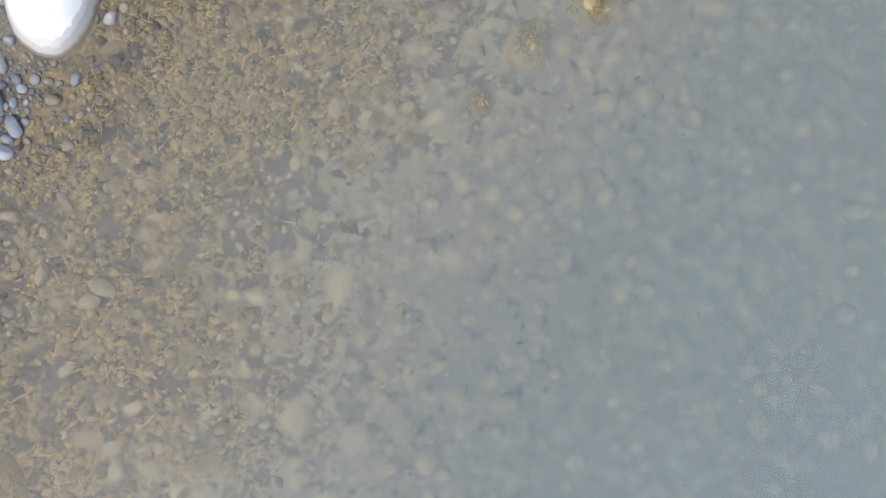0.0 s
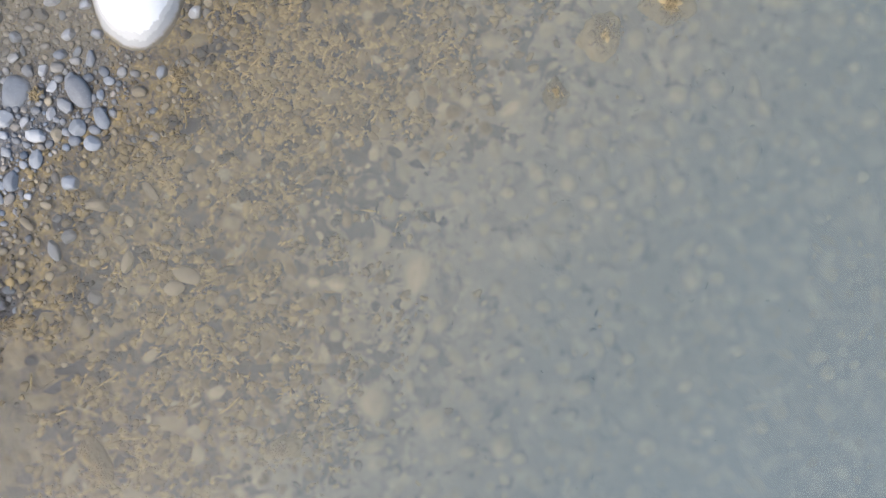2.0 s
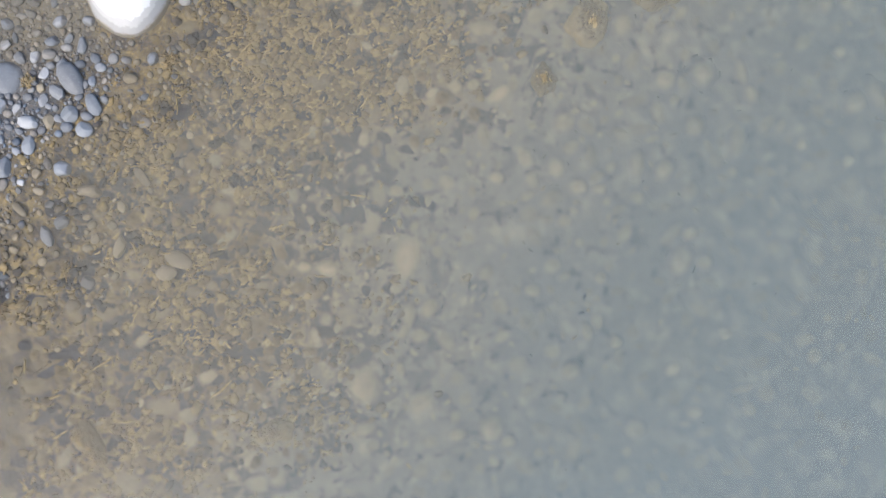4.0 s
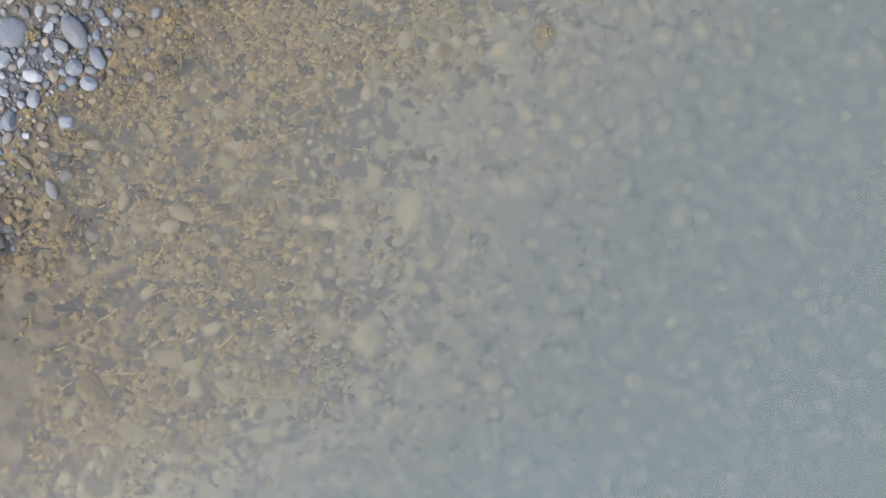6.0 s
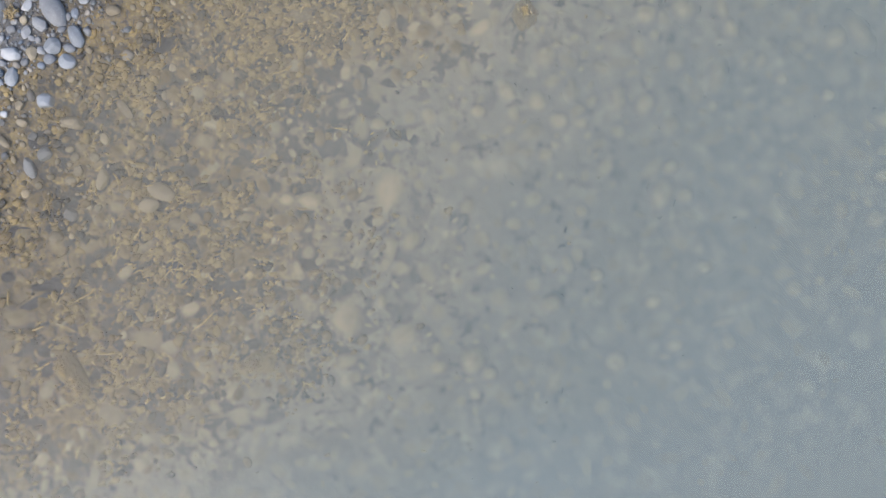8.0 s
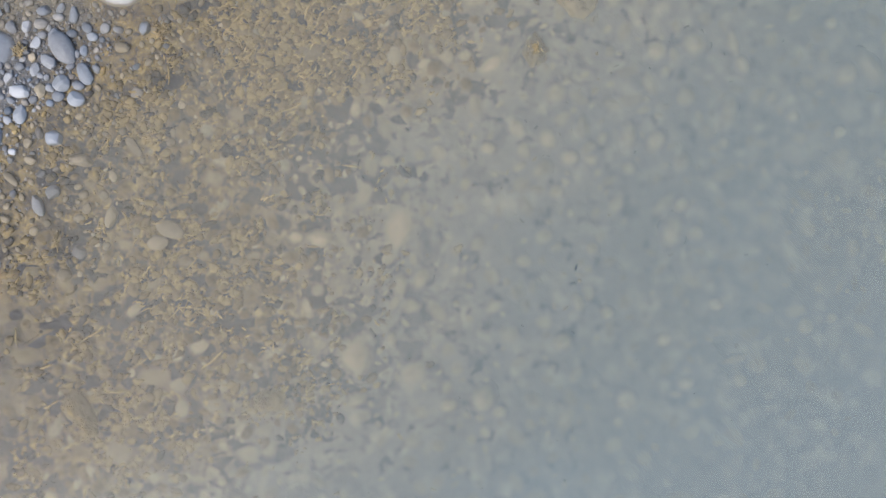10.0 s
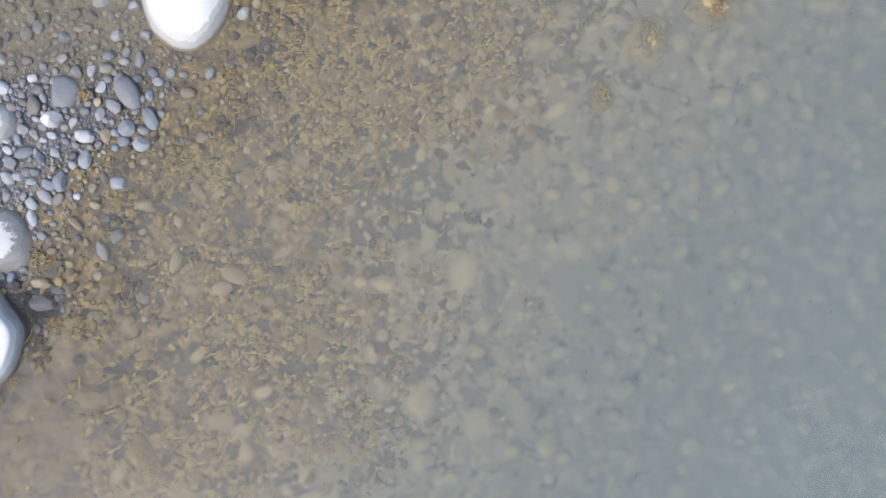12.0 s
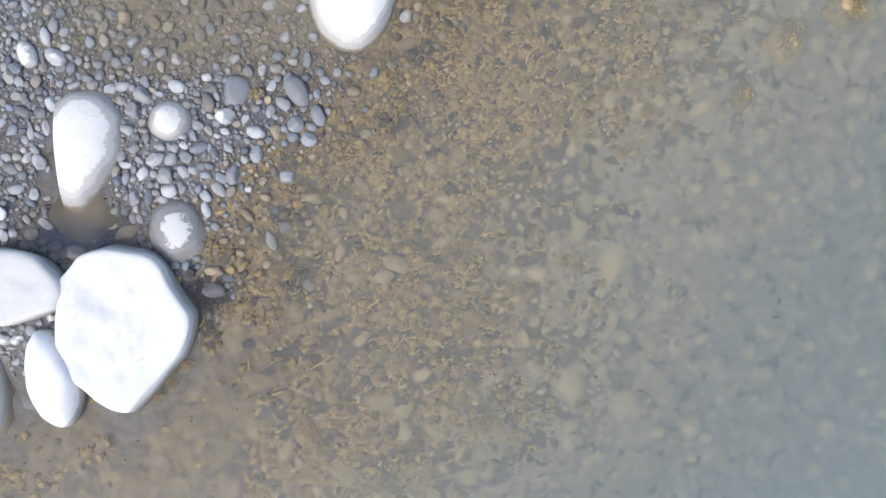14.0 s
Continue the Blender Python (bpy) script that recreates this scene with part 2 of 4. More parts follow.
def shore_nodes(nt, sep):
    """The same waterline as shore() below."""
    y = sep.outputs[1]
    low = math_node(nt, "MAXIMUM", math_node(nt, "MINIMUM", y, 0.0), -2.5)
    edge = math_node(nt, "ADD", math_node(nt, "MULTIPLY", math_node(nt, "MAXIMUM", y, -2.5), 0.47), -3.2)
    edge = math_node(nt, "SUBTRACT", edge, math_node(nt, "MULTIPLY", math_node(nt, "MULTIPLY", low, low), 0.36))
    edge = math_node(nt, "SUBTRACT", edge, math_node(nt, "MULTIPLY", math_node(nt, "SUBTRACT", 1.0, ramp(nt, y, 0.40, 0.85)), 0.38))
    inlet = math_node(nt, "MULTIPLY", math_node(nt, "MULTIPLY", ramp(nt, y, -0.85, -1.20), ramp(nt, sep.outputs[0], -4.2, -4.7)), 0.75)
    return math_node(nt, "ADD", math_node(nt, "MULTIPLY", math_node(nt, "SUBTRACT", sep.outputs[0], edge), 0.85), inlet)


def murk_material(name, bank, inshore, offshore):
    """Water with fine silt hung in it, thicker and bluer away from the bank; sky reflection is painted in far out."""
    m, nt = material(name)
    g, sep = places(nt)
    s = shore_nodes(nt, sep)
    cloud = grain(nt, g.outputs["Position"], 0.9, 3, 0.5, 0.4)
    s = math_node(nt, "ADD", s, math_node(nt, "MULTIPLY", math_node(nt, "SUBTRACT", cloud, 0.5), 1.3))
    s = math_node(nt, "SUBTRACT", s, bight(nt, sep, 0.42))
    # a film of silt lies over the flat by the upper boulder
    film = math_node(nt, "MULTIPLY", ramp(nt, math_node(nt, "ADD", sep.outputs[1], math_node(nt, "MULTIPLY", cloud, 0.6)), 1.25, 1.7), 0.6)
    wet = math_node(nt, "MAXIMUM", s, math_node(nt, "SUBTRACT", film, 0.3))
    near = nt.nodes.new("ShaderNodeMapRange")
    nt.links.new(wet, near.inputs[0])
    near.inputs[1].default_value, near.inputs[2].default_value = -0.2, 0.9
    near.inputs[3].default_value, near.inputs[4].default_value = bank, inshore
    off = nt.nodes.new("ShaderNodeMapRange")
    nt.links.new(s, off.inputs[0])
    off.inputs[1].default_value, off.inputs[2].default_value = 0.35, 4.6
    off.inputs[3].default_value, off.inputs[4].default_value = 0.0, offshore - inshore
    thick = math_node(nt, "ADD", near.outputs[0], off.outputs[0])
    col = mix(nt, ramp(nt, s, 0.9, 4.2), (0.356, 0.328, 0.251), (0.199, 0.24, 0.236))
    # shade along the lower shore, painted in as a duller water colour
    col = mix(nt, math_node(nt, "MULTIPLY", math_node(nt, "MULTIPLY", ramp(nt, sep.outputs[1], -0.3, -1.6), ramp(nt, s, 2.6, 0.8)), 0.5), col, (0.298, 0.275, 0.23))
    # deep blue pool between the boulders, their shade painted into the water colour
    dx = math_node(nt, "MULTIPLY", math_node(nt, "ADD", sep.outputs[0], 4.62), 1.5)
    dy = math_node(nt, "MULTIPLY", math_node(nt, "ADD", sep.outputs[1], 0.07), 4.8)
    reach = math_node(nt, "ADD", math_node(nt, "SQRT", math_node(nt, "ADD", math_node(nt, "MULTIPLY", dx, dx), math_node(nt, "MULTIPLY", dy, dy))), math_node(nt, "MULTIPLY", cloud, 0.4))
    shaded_pool = ramp(nt, reach, 1.25, 0.5)
    thick = math_node(nt, "ADD", thick, math_node(nt, "MULTIPLY", shaded_pool, 0.30))
    col = mix(nt, shaded_pool, col, (0.07, 0.085, 0.125))
    # sky reflection on the far lower water, painted as a paler blue
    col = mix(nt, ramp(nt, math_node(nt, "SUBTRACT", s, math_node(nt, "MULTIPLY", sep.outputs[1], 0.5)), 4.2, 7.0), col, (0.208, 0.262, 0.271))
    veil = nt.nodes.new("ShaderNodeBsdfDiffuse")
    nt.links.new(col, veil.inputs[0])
    clear = nt.nodes.new("ShaderNodeBsdfTransparent")
    both = nt.nodes.new("ShaderNodeMixShader")
    nt.links.new(thick, both.inputs[0])
    nt.links.new(clear.outputs[0], both.inputs[1])
    nt.links.new(veil.outputs[0], both.inputs[2])
    out = nt.nodes.new("ShaderNodeOutputMaterial")
    gloss = nt.nodes.new("ShaderNodeBsdfGlossy")
    gloss.inputs["Roughness"].default_value = 0.08
    fres = nt.nodes.new("ShaderNodeFresnel")
    fres.inputs[0].default_value = 1.33
    top = nt.nodes.new("ShaderNodeMixShader")
    nt.links.new(fres.outputs[0], top.inputs[0])
    nt.links.new(both.outputs[0], top.inputs[1])
    nt.links.new(gloss.outputs[0], top.inputs[2])
    nt.links.new(top.outputs[0], out.inputs[0])
    return m


BED = bed_material()
LITTER = litter_material("dead_algae", (0.13, 0.102, 0.062), (0.47, 0.355, 0.16), 0.86, 0.3, 0.72)
# colour of sunken leaves, and of dark crumbs put in as shade
LEAF_SHADE = litter_material("leaf_and_gap_shade", (0.03, 0.034, 0.046), (0.066, 0.067, 0.076), 0.99, 0.1, 0.8)
STRAW = litter_material("dry_algae_strands", (0.30, 0.226, 0.108), (0.56, 0.425, 0.205), own=0.88)
BOULDER = limestone("boulder_limestone", (0.685, 0.68, 0.67), (0.33, 0.326, 0.32), 0.072, 0.010)
DAMP = limestone("damp_grey_limestone", (0.69, 0.685, 0.675), (0.205, 0.205, 0.208), 0.052, 0.006, 9.0)
WHITE = limestone("dry_white_pebble", (0.69, 0.69, 0.69), (0.27, 0.275, 0.285), 0.040, 0.012, 18.0)
PALE = pebble_stone("pale_grey_pebble", (0.245, 0.254, 0.272), (0.385, 0.39, 0.40))
GREY = pebble_stone("grey_pebble", (0.165, 0.17, 0.18), (0.26, 0.266, 0.276), film=0.45, hues=0.5)
BLUE = pebble_stone("blue_grey_pebble", (0.172, 0.185, 0.206), (0.255, 0.269, 0.288))
BROWN = pebble_stone("silty_brown_pebble", (0.225, 0.193, 0.142), (0.32, 0.275, 0.205), silt=0.25)
SUNKEN = pebble_stone("silted_rock", (0.085, 0.073, 0.06), (0.115, 0.098, 0.078), scale=7.0, silt=0.3)
# dark slate tone; on pool pebbles the dimness of the pool is painted in
DARK = pebble_stone("dark_dimmed_pebble", (0.08, 0.088, 0.108), (0.14, 0.15, 0.178))
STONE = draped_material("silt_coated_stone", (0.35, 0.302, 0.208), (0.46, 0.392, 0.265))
GRAVEL = pebble_stone("mixed_gravel", (0.145, 0.152, 0.166), (0.28, 0.288, 0.302), island=True, film=0.8, hues=0.75)
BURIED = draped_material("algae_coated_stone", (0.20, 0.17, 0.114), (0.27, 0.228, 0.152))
SHALLOW = pebble_stone("tan_wet_pebble", (0.17, 0.15, 0.115), (0.34, 0.295, 0.215), island=True, silt=0.3)
SHADE_DRIFT = draped_material("hollow_shade_drift", (0.045, 0.048, 0.06), (0.075, 0.077, 0.09), True, 0.04, 0.55)
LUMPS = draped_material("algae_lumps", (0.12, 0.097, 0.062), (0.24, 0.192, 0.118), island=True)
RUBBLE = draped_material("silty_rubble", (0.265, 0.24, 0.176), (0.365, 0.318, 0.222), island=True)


# ---------------------------------------------------------------- ground and water
def shore(x, y):
    """Metres out from the waterline, over the plan."""
    low = np.clip(y, -2.5, 0)
    t = np.clip((y - 0.40) / 0.45, 0, 1)
    u, v = np.clip((-0.85 - y) / 0.35, 0, 1), np.clip((-4.2 - x) / 0.5, 0, 1)
    inlet = 0.75 * u * u * (3 - 2 * u) * v * v * (3 - 2 * v)
    return inlet + 0.85 * (x - (-3.2 + 0.47 * np.maximum(y, -2.5) - 0.36 * low * low - 0.38 * (1 - t * t * (3 - 2 * t))))


LATTICE = np.random.RandomState(4).rand(257, 257)


def rumple(x, y, size):
    """Smooth value noise from -1 to 1."""
    u, v = np.asarray(x) / size + 60.3, np.asarray(y) / size + 71.7
    i, j = np.floor(u).astype(int), np.floor(v).astype(int)
    fu, fv = u - i, v - j
    fu, fv = fu * fu * (3 - 2 * fu), fv * fv * (3 - 2 * fv)
    i0, j0, i1, j1 = i % 257, j % 257, (i + 1) % 257, (j + 1) % 257
    a = LATTICE[i0, j0] * (1 - fu) + LATTICE[i1, j0] * fu
    b = LATTICE[i0, j1] * (1 - fu) + LATTICE[i1, j1] * fu
    return 2 * (a * (1 - fv) + b * fv) - 1


def hump(x, y, cx, cy, rx, ry):
    return np.exp(-((x - cx) / rx) ** 2 - ((y - cy) / ry) ** 2)


def bed_height(x, y):
    s = shore(x, y)
    z = -0.014 - 0.020 * np.tanh(np.maximum(s, 0) / 0.35) - 0.085 * np.tanh(np.maximum(s, 0) / 2.4)
    z = z + 0.030 * hump(x, y, -4.1, 0.62, 0.75, 0.42) + 0.022 * hump(x, y, -5.2, 1.5, 0.6, 0.5) + 0.05 * hump(x, y, -4.95, -0.68, 0.22, 0.22) + 0.085 * hump(x, y, -5.16, 0.06, 0.17, 0.15)
    z = z - 0.036 * hump(x, y, -3.9, 1.65, 0.95, 0.42)
    z = z - 0.16 * hump(x, y, -4.62, -0.02, 0.45, 0.16) - 0.09 * hump(x, y, -3.645, -0.47, 0.14, 0.12) - 0.05 * hump(x, y, -3.66, -0.70, 0.035, 0.13)
    return z + 0.6 * np.tanh(np.maximum(-s - 2.2, 0) / 6)


PITS = []


def hollow(x, y, a, b, turn):
    """A dip of the bed with half axes a and b, its shade laid in as a dark drift."""
    PITS.append((x, y, a, b, math.cos(radians(turn)), math.sin(radians(turn))))


def in_hollows(x, y):
    total = 0
    for u, v, a, b, c, s in PITS:
        p, q = (x - u) * c + (y - v) * s, (y - v) * c - (x - u) * s
        total = total + np.exp(-(p / a) ** 2 - (q / b) ** 2)
    return np.minimum(1, total)


# dark hollows of the bed, whose shade is laid in as dark drifts
hollow(-3.625, -0.455, 0.125, 0.10, 0)
hollow(-1.943, 1.534, 0.058, 0.033, -40)
hollow(-1.35, 1.357, 0.054, 0.025, -40)
hollow(-1.259, 1.274, 0.033, 0.025, 0)
hollow(-1.371, 1.204, 0.037, 0.025, -30)
hollow(-1.432, 0.748, 0.054, 0.029, -20)
hollow(-2.289, 0.75, 0.066, 0.029, 35)
hollow(-1.755, 0.743, 0.041, 0.025, 0)
hollow(-2.054, 1.306, 0.041, 0.025, 0)
hollow(-2.612, 0.41, 0.058, 0.021, 10)
hollow(-2.69, 0.294, 0.037, 0.025, 20)
hollow(-2.363, 0.295, 0.042, 0.029, 0)
hollow(-2.238, 0.096, 0.058, 0.033, 70)
hollow(-2.54, -0.145, 0.058, 0.025, 20)
hollow(-2.657, -0.112, 0.050, 0.033, 90)
hollow(-2.714, -0.208, 0.042, 0.033, 60)
hollow(-2.341, -0.182, 0.100, 0.021, -5)
hollow(-2.142, -0.352, 0.066, 0.033, 15)
hollow(-2.001, -0.227, 0.050, 0.029, -20)
hollow(-2.312, -0.352, 0.037, 0.029, 90)
hollow(-2.076, -0.111, 0.037, 0.029, 0)
hollow(-1.616, -0.205, 0.050, 0.033, 0)
hollow(-2.942, -0.345, 0.058, 0.021, 0)
hollow(-3.328, -0.529, 0.037, 0.029, 0)
hollow(-2.539, -0.776, 0.075, 0.058, 0)
hollow(-1.958, -0.928, 0.066, 0.029, 5)
hollow(-1.809, -0.919, 0.075, 0.029, 10)
hollow(-1.725, -1.106, 0.058, 0.042, 0)
hollow(-3.128, -0.997, 0.075, 0.021, 40)
hollow(-3.037, -0.901, 0.083, 0.037, -15)
hollow(-2.982, -1.362, 0.100, 0.025, -10)
hollow(-2.854, -1.329, 0.046, 0.037, 0)
hollow(-3.136, -1.371, 0.042, 0.029, 0)
hollow(-2.795, -1.578, 0.083, 0.025, 70)
hollow(-1.675, -1.321, 0.050, 0.033, 0)
hollow(-1.861, -1.471, 0.058, 0.042, 20)
hollow(-2.277, -1.306, 0.091, 0.021, 90)
hollow(-2.621, -1.353, 0.033, 0.025, 0)
hollow(-2.026, -0.418, 0.037, 0.029, 0)
hollow(-2.207, -0.775, 0.075, 0.042, 0)
hollow(-2.091, -0.609, 0.066, 0.033, 0)
hollow(-1.03, 0.761, 0.066, 0.021, 75)
hollow(-0.893, 0.824, 0.050, 0.033, 60)
hollow(-0.79, 0.84, 0.050, 0.017, 80)
hollow(-0.56, 0.129, 0.058, 0.029, -35)
hollow(-0.915, 1.275, 0.050, 0.033, 80)
hollow(-0.945, 1.515, 0.058, 0.029, 20)
hollow(0.759, 1.58, 0.091, 0.041, 10)
hollow(-2.798, 0.186, 0.042, 0.025, 0)
hollow(-3.088, 0.177, 0.066, 0.021, 30)
hollow(-3.109, 0.082, 0.042, 0.033, 60)
hollow(-2.88, -0.208, 0.033, 0.025, 0)
hollow(-3.183, 0.09, 0.027, 0.031, 0)
hollow(-2.656, -0.185, 0.023, 0.020, 0)
hollow(-2.911, -0.439, 0.039, 0.020, 60)
hollow(-3.537, -0.437, 0.055, 0.023, 90)
hollow(-3.263, -0.516, 0.039, 0.012, 0)
hollow(-2.518, 0.088, 0.031, 0.020, 0)
hollow(-3.088, -0.907, 0.094, 0.027, 10)
hollow(-3.206, -1.032, 0.094, 0.023, 25)
hollow(-3.381, -0.848, 0.039, 0.023, 0)
hollow(-3.129, -1.494, 0.047, 0.047, 0)
hollow(-3.443, -1.688, 0.055, 0.023, 0)
hollow(-2.758, -1.671, 0.039, 0.023, 80)
hollow(-1.759, -0.911, 0.055, 0.027, 0)
hollow(-2.053, -1.106, 0.047, 0.031, 0)
hollow(-1.896, -1.126, 0.031, 0.016, 0)
hollow(-2.697, -1.006, 0.031, 0.027, 0)
hollow(-2.522, -1.105, 0.039, 0.027, 0)
hollow(-1.566, 0.62, 0.047, 0.023, -30)
hollow(-1.05, 0.63, 0.039, 0.023, 80)
hollow(-0.855, 0.59, 0.047, 0.023, -30)
hollow(-1.713, 1.14, 0.020, 0.020, 0)
hollow(-1.049, 1.099, 0.047, 0.031, 0)
hollow(-0.679, 0.512, 0.070, 0.023, 0)
hollow(-1.442, 0.377, 0.070, 0.023, 0)
hollow(-1.853, 0.261, 0.070, 0.031, 0)
hollow(-0.619, 0.922, 0.047, 0.016, 90)
hollow(-1.327, -0.248, 0.063, 0.039, 0)
hollow(-1.561, -0.208, 0.055, 0.031, 0)
hollow(-1.289, -0.756, 0.070, 0.027, 0)
hollow(-0.995, -0.484, 0.031, 0.023, 90)
hollow(-0.683, -0.504, 0.055, 0.023, 0)
hollow(-0.819, -0.465, 0.047, 0.031, 0)
hollow(-0.487, -0.603, 0.055, 0.039, 0)
hollow(-0.252, -0.427, 0.031, 0.023, 90)
hollow(-0.487, -0.329, 0.063, 0.039, 0)
hollow(-1.211, -0.913, 0.031, 0.023, 90)
hollow(-0.704, -1.071, 0.063, 0.023, 20)


SEEDS = np.random.RandomState(9).rand(64, 64, 5)


def mounds(x, y, cell):
    """Stones sunk in silt, as soft humps of the bed from 0 to 1."""
    x, y = np.asarray(x, float), np.asarray(y, float)
    i, j = np.floor(x / cell).astype(int), np.floor(y / cell).astype(int)
    out = np.zeros(np.broadcast(x, y).shape)
    for di in (-1, 0, 1):
        for dj in (-1, 0, 1):
            u = SEEDS[(i + di) % 64, (j + dj) % 64]
            cx, cy = (i + di + u[..., 0]) * cell, (j + dj + u[..., 1]) * cell
            turn, r, long = 3.14 * u[..., 2], cell * (0.25 + 0.55 * u[..., 3] ** 2), 0.75 + 0.5 * u[..., 4]
            dx, dy = x - cx, y - cy
            px, py = dx * np.cos(turn) + dy * np.sin(turn), dy * np.cos(turn) - dx * np.sin(turn)
            d = (px / (r * long)) ** 2 + (py * long / r) ** 2
            out = np.maximum(out, np.clip(1 - d, 0, 1) ** 1.2 * r / (0.8 * cell))
    return out


def bed_surface(x, y):
    s = shore(x, y)
    near = np.clip((6 - np.hypot(x + 1, y)) / 2, 0, 1)
    wild = np.clip(s / 0.4, 0.25, 1) * (1 - 0.65 * np.clip((s - 1.6) / 1.4, 0, 1))
    rough = 0.016 * rumple(x, y, 0.12) + (0.011 - 0.006 * np.clip((s - 1.2) / 1.0, 0, 1)) * rumple(x, y, 0.045) + 0.010 * rumple(x, y, 0.35) + 0.012 * rumple(x, y, 0.20)
    sunk = near * np.clip((s - 0.3) / 0.9, 0, 1) * np.clip((7.4 - s) / 2.6, 0.1, 1) * (0.020 * mounds(x, y, 0.19) - 0.006)
    return bed_height(x, y) + near * wild * rough + sunk - 0.012 * in_hollows(x, y)


def axis(a, b, step, far):
    mid = list(np.arange(a, b + step / 2, step))
    out, d = [], step
    while d < far:
        d *= 1.7
        out.append(d)
    return np.array([a - d for d in reversed(out)] + mid + [b + d for d in out])


def mesh_object(name, verts, faces, mat):
    me = bpy.data.meshes.new(name)
    me.from_pydata(verts, [], faces)
    me.polygons.foreach_set("use_smooth", [True] * len(me.polygons))
    me.materials.append(mat)
    return new(name, me)


def sheet(name, xs, ys, height, mat):
    X, Y = np.meshgrid(xs, ys)
    Z = height(X, Y) + 0 * X
    n, m = len(xs), len(ys)
    idx = np.arange(n * m).reshape(m, n)
    quads = np.stack([idx[:-1, :-1], idx[:-1, 1:], idx[1:, 1:], idx[1:, :-1]], -1).reshape(-1, 4)
    return mesh_object(name, np.stack([X, Y, Z], -1).reshape(-1, 3).tolist(), quads.tolist(), mat)


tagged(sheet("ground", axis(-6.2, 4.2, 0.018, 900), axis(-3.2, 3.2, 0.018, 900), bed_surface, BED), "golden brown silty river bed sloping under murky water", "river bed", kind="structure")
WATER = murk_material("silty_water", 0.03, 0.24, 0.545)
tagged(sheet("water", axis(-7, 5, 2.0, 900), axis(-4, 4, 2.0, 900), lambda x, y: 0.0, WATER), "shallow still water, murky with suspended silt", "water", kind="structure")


# ---------------------------------------------------------------- stones
def stone_mesh(name, a, b, c, seed, level, mat, cuts=(), lump=0.10, taper=0.0, dents=(), full=2.0, facets=7, chips=0.0, foot=0.0, slope=-0.2, brink=0.0):
    """A water-worn stone with half axes a, b, c. full: how square its profile is (2 is an ellipse). cuts: (degrees, reach) of flat flanks; dents: (x, y, radius, depth) on its top; chips: depth of broken ridges in its surface, in metres; foot: how far it flares out under the water; slope: how its flanks lean, and brink the height at which the cuts are given."""
    bm = bmesh.new()
    bmesh.ops.create_icosphere(bm, subdivisions=level, radius=1)
    rnd = random.Random(seed)
    shift = Vector((rnd.uniform(-50, 50), rnd.uniform(-50, 50), rnd.uniform(-50, 50)))
    planes = []
    for _ in range(facets):
        n = Vector((rnd.gauss(0, 1), rnd.gauss(0, 1), rnd.gauss(0, 0.7))).normalized()
        planes.append((n, rnd.uniform(0.65, 0.91)))
    for v in bm.verts:
        q = v.co.copy()
        q /= (math.hypot(q.x, q.y) ** full + abs(q.z) ** full) ** (1 / full)
        q *= 1 + lump * noise.noise(q * 1.2 + shift) + 0.35 * lump * noise.noise(q * 2.9 + shift) + 0.10 * lump * noise.noise(q * 8.0 + shift) + 0.05 * lump * noise.noise(q * 21.0 + shift)
        for n, d in planes:
            over = q.dot(n) - d
            if over > 0:
                q -= n * over * 0.92
        q = Vector((q.x * a, q.y * b * (1 + taper * q.x), q.z * c))
        for deg, d in cuts:
            n = Vector((math.cos(radians(deg)), math.sin(radians(deg)), slope)).normalized()
            over = q.dot(n) - (d + slope * brink) / math.hypot(1, slope)
            if over > 0:
                q -= n * over * over / (over + 0.02)
        if q.z > 0:
            for dx, dy, r, depth in dents:
                q.z -= depth * math.exp(-((q.x - dx) ** 2 + (q.y - dy) ** 2) / (r * r))
        if foot:
            q.x, q.y = q.x * (1 + foot * min(1, max(0, (0.135 - q.z) / 0.06))), q.y * (1 + foot * min(1, max(0, (0.135 - q.z) / 0.06)))
        if chips:
            q += Vector((q.x, q.y, 0.6 * q.z)) * 0.035 * noise.noise(q * 5.0 + shift)
            q.z -= chips * (1 - abs(noise.noise(q * 6.5 + shift)) * 2) + 0.5 * chips * abs(noise.noise(q * 17.0 + shift)) + 0.3 * chips * noise.noise(q * 45.0 + shift)
        v.co = q
    me = bpy.data.meshes.new(name)
    bm.to_mesh(me)
    bm.free()
    me.polygons.foreach_set("use_smooth", [True] * len(me.polygons))
    me.materials.append(mat)
    return me


TAKEN, BARE = [], []


def boulder(x, y, top, a, b, c, turn, label, seed, tip=0.0, lean=0.0, mat=BOULDER, **shape):
    """top: height of its crown over the water."""
    ob = new("boulder", stone_mesh("boulder", a, b, c, seed, 6 if a > 0.4 else 5, mat, facets=0, brink=0.072 - top + c * 0.93, **shape))
    ob.matrix_world = pose(x, y, top - c * 0.93, lean, tip, turn)
    for k in (-1, 0, 1):
        TAKEN.append((x + k * (a - b) * math.cos(radians(turn)), y + k * (a - b) * math.sin(radians(turn)), 0.96 * b))
    return tagged(ob, label, "boulder", "boulders at the water's edge")


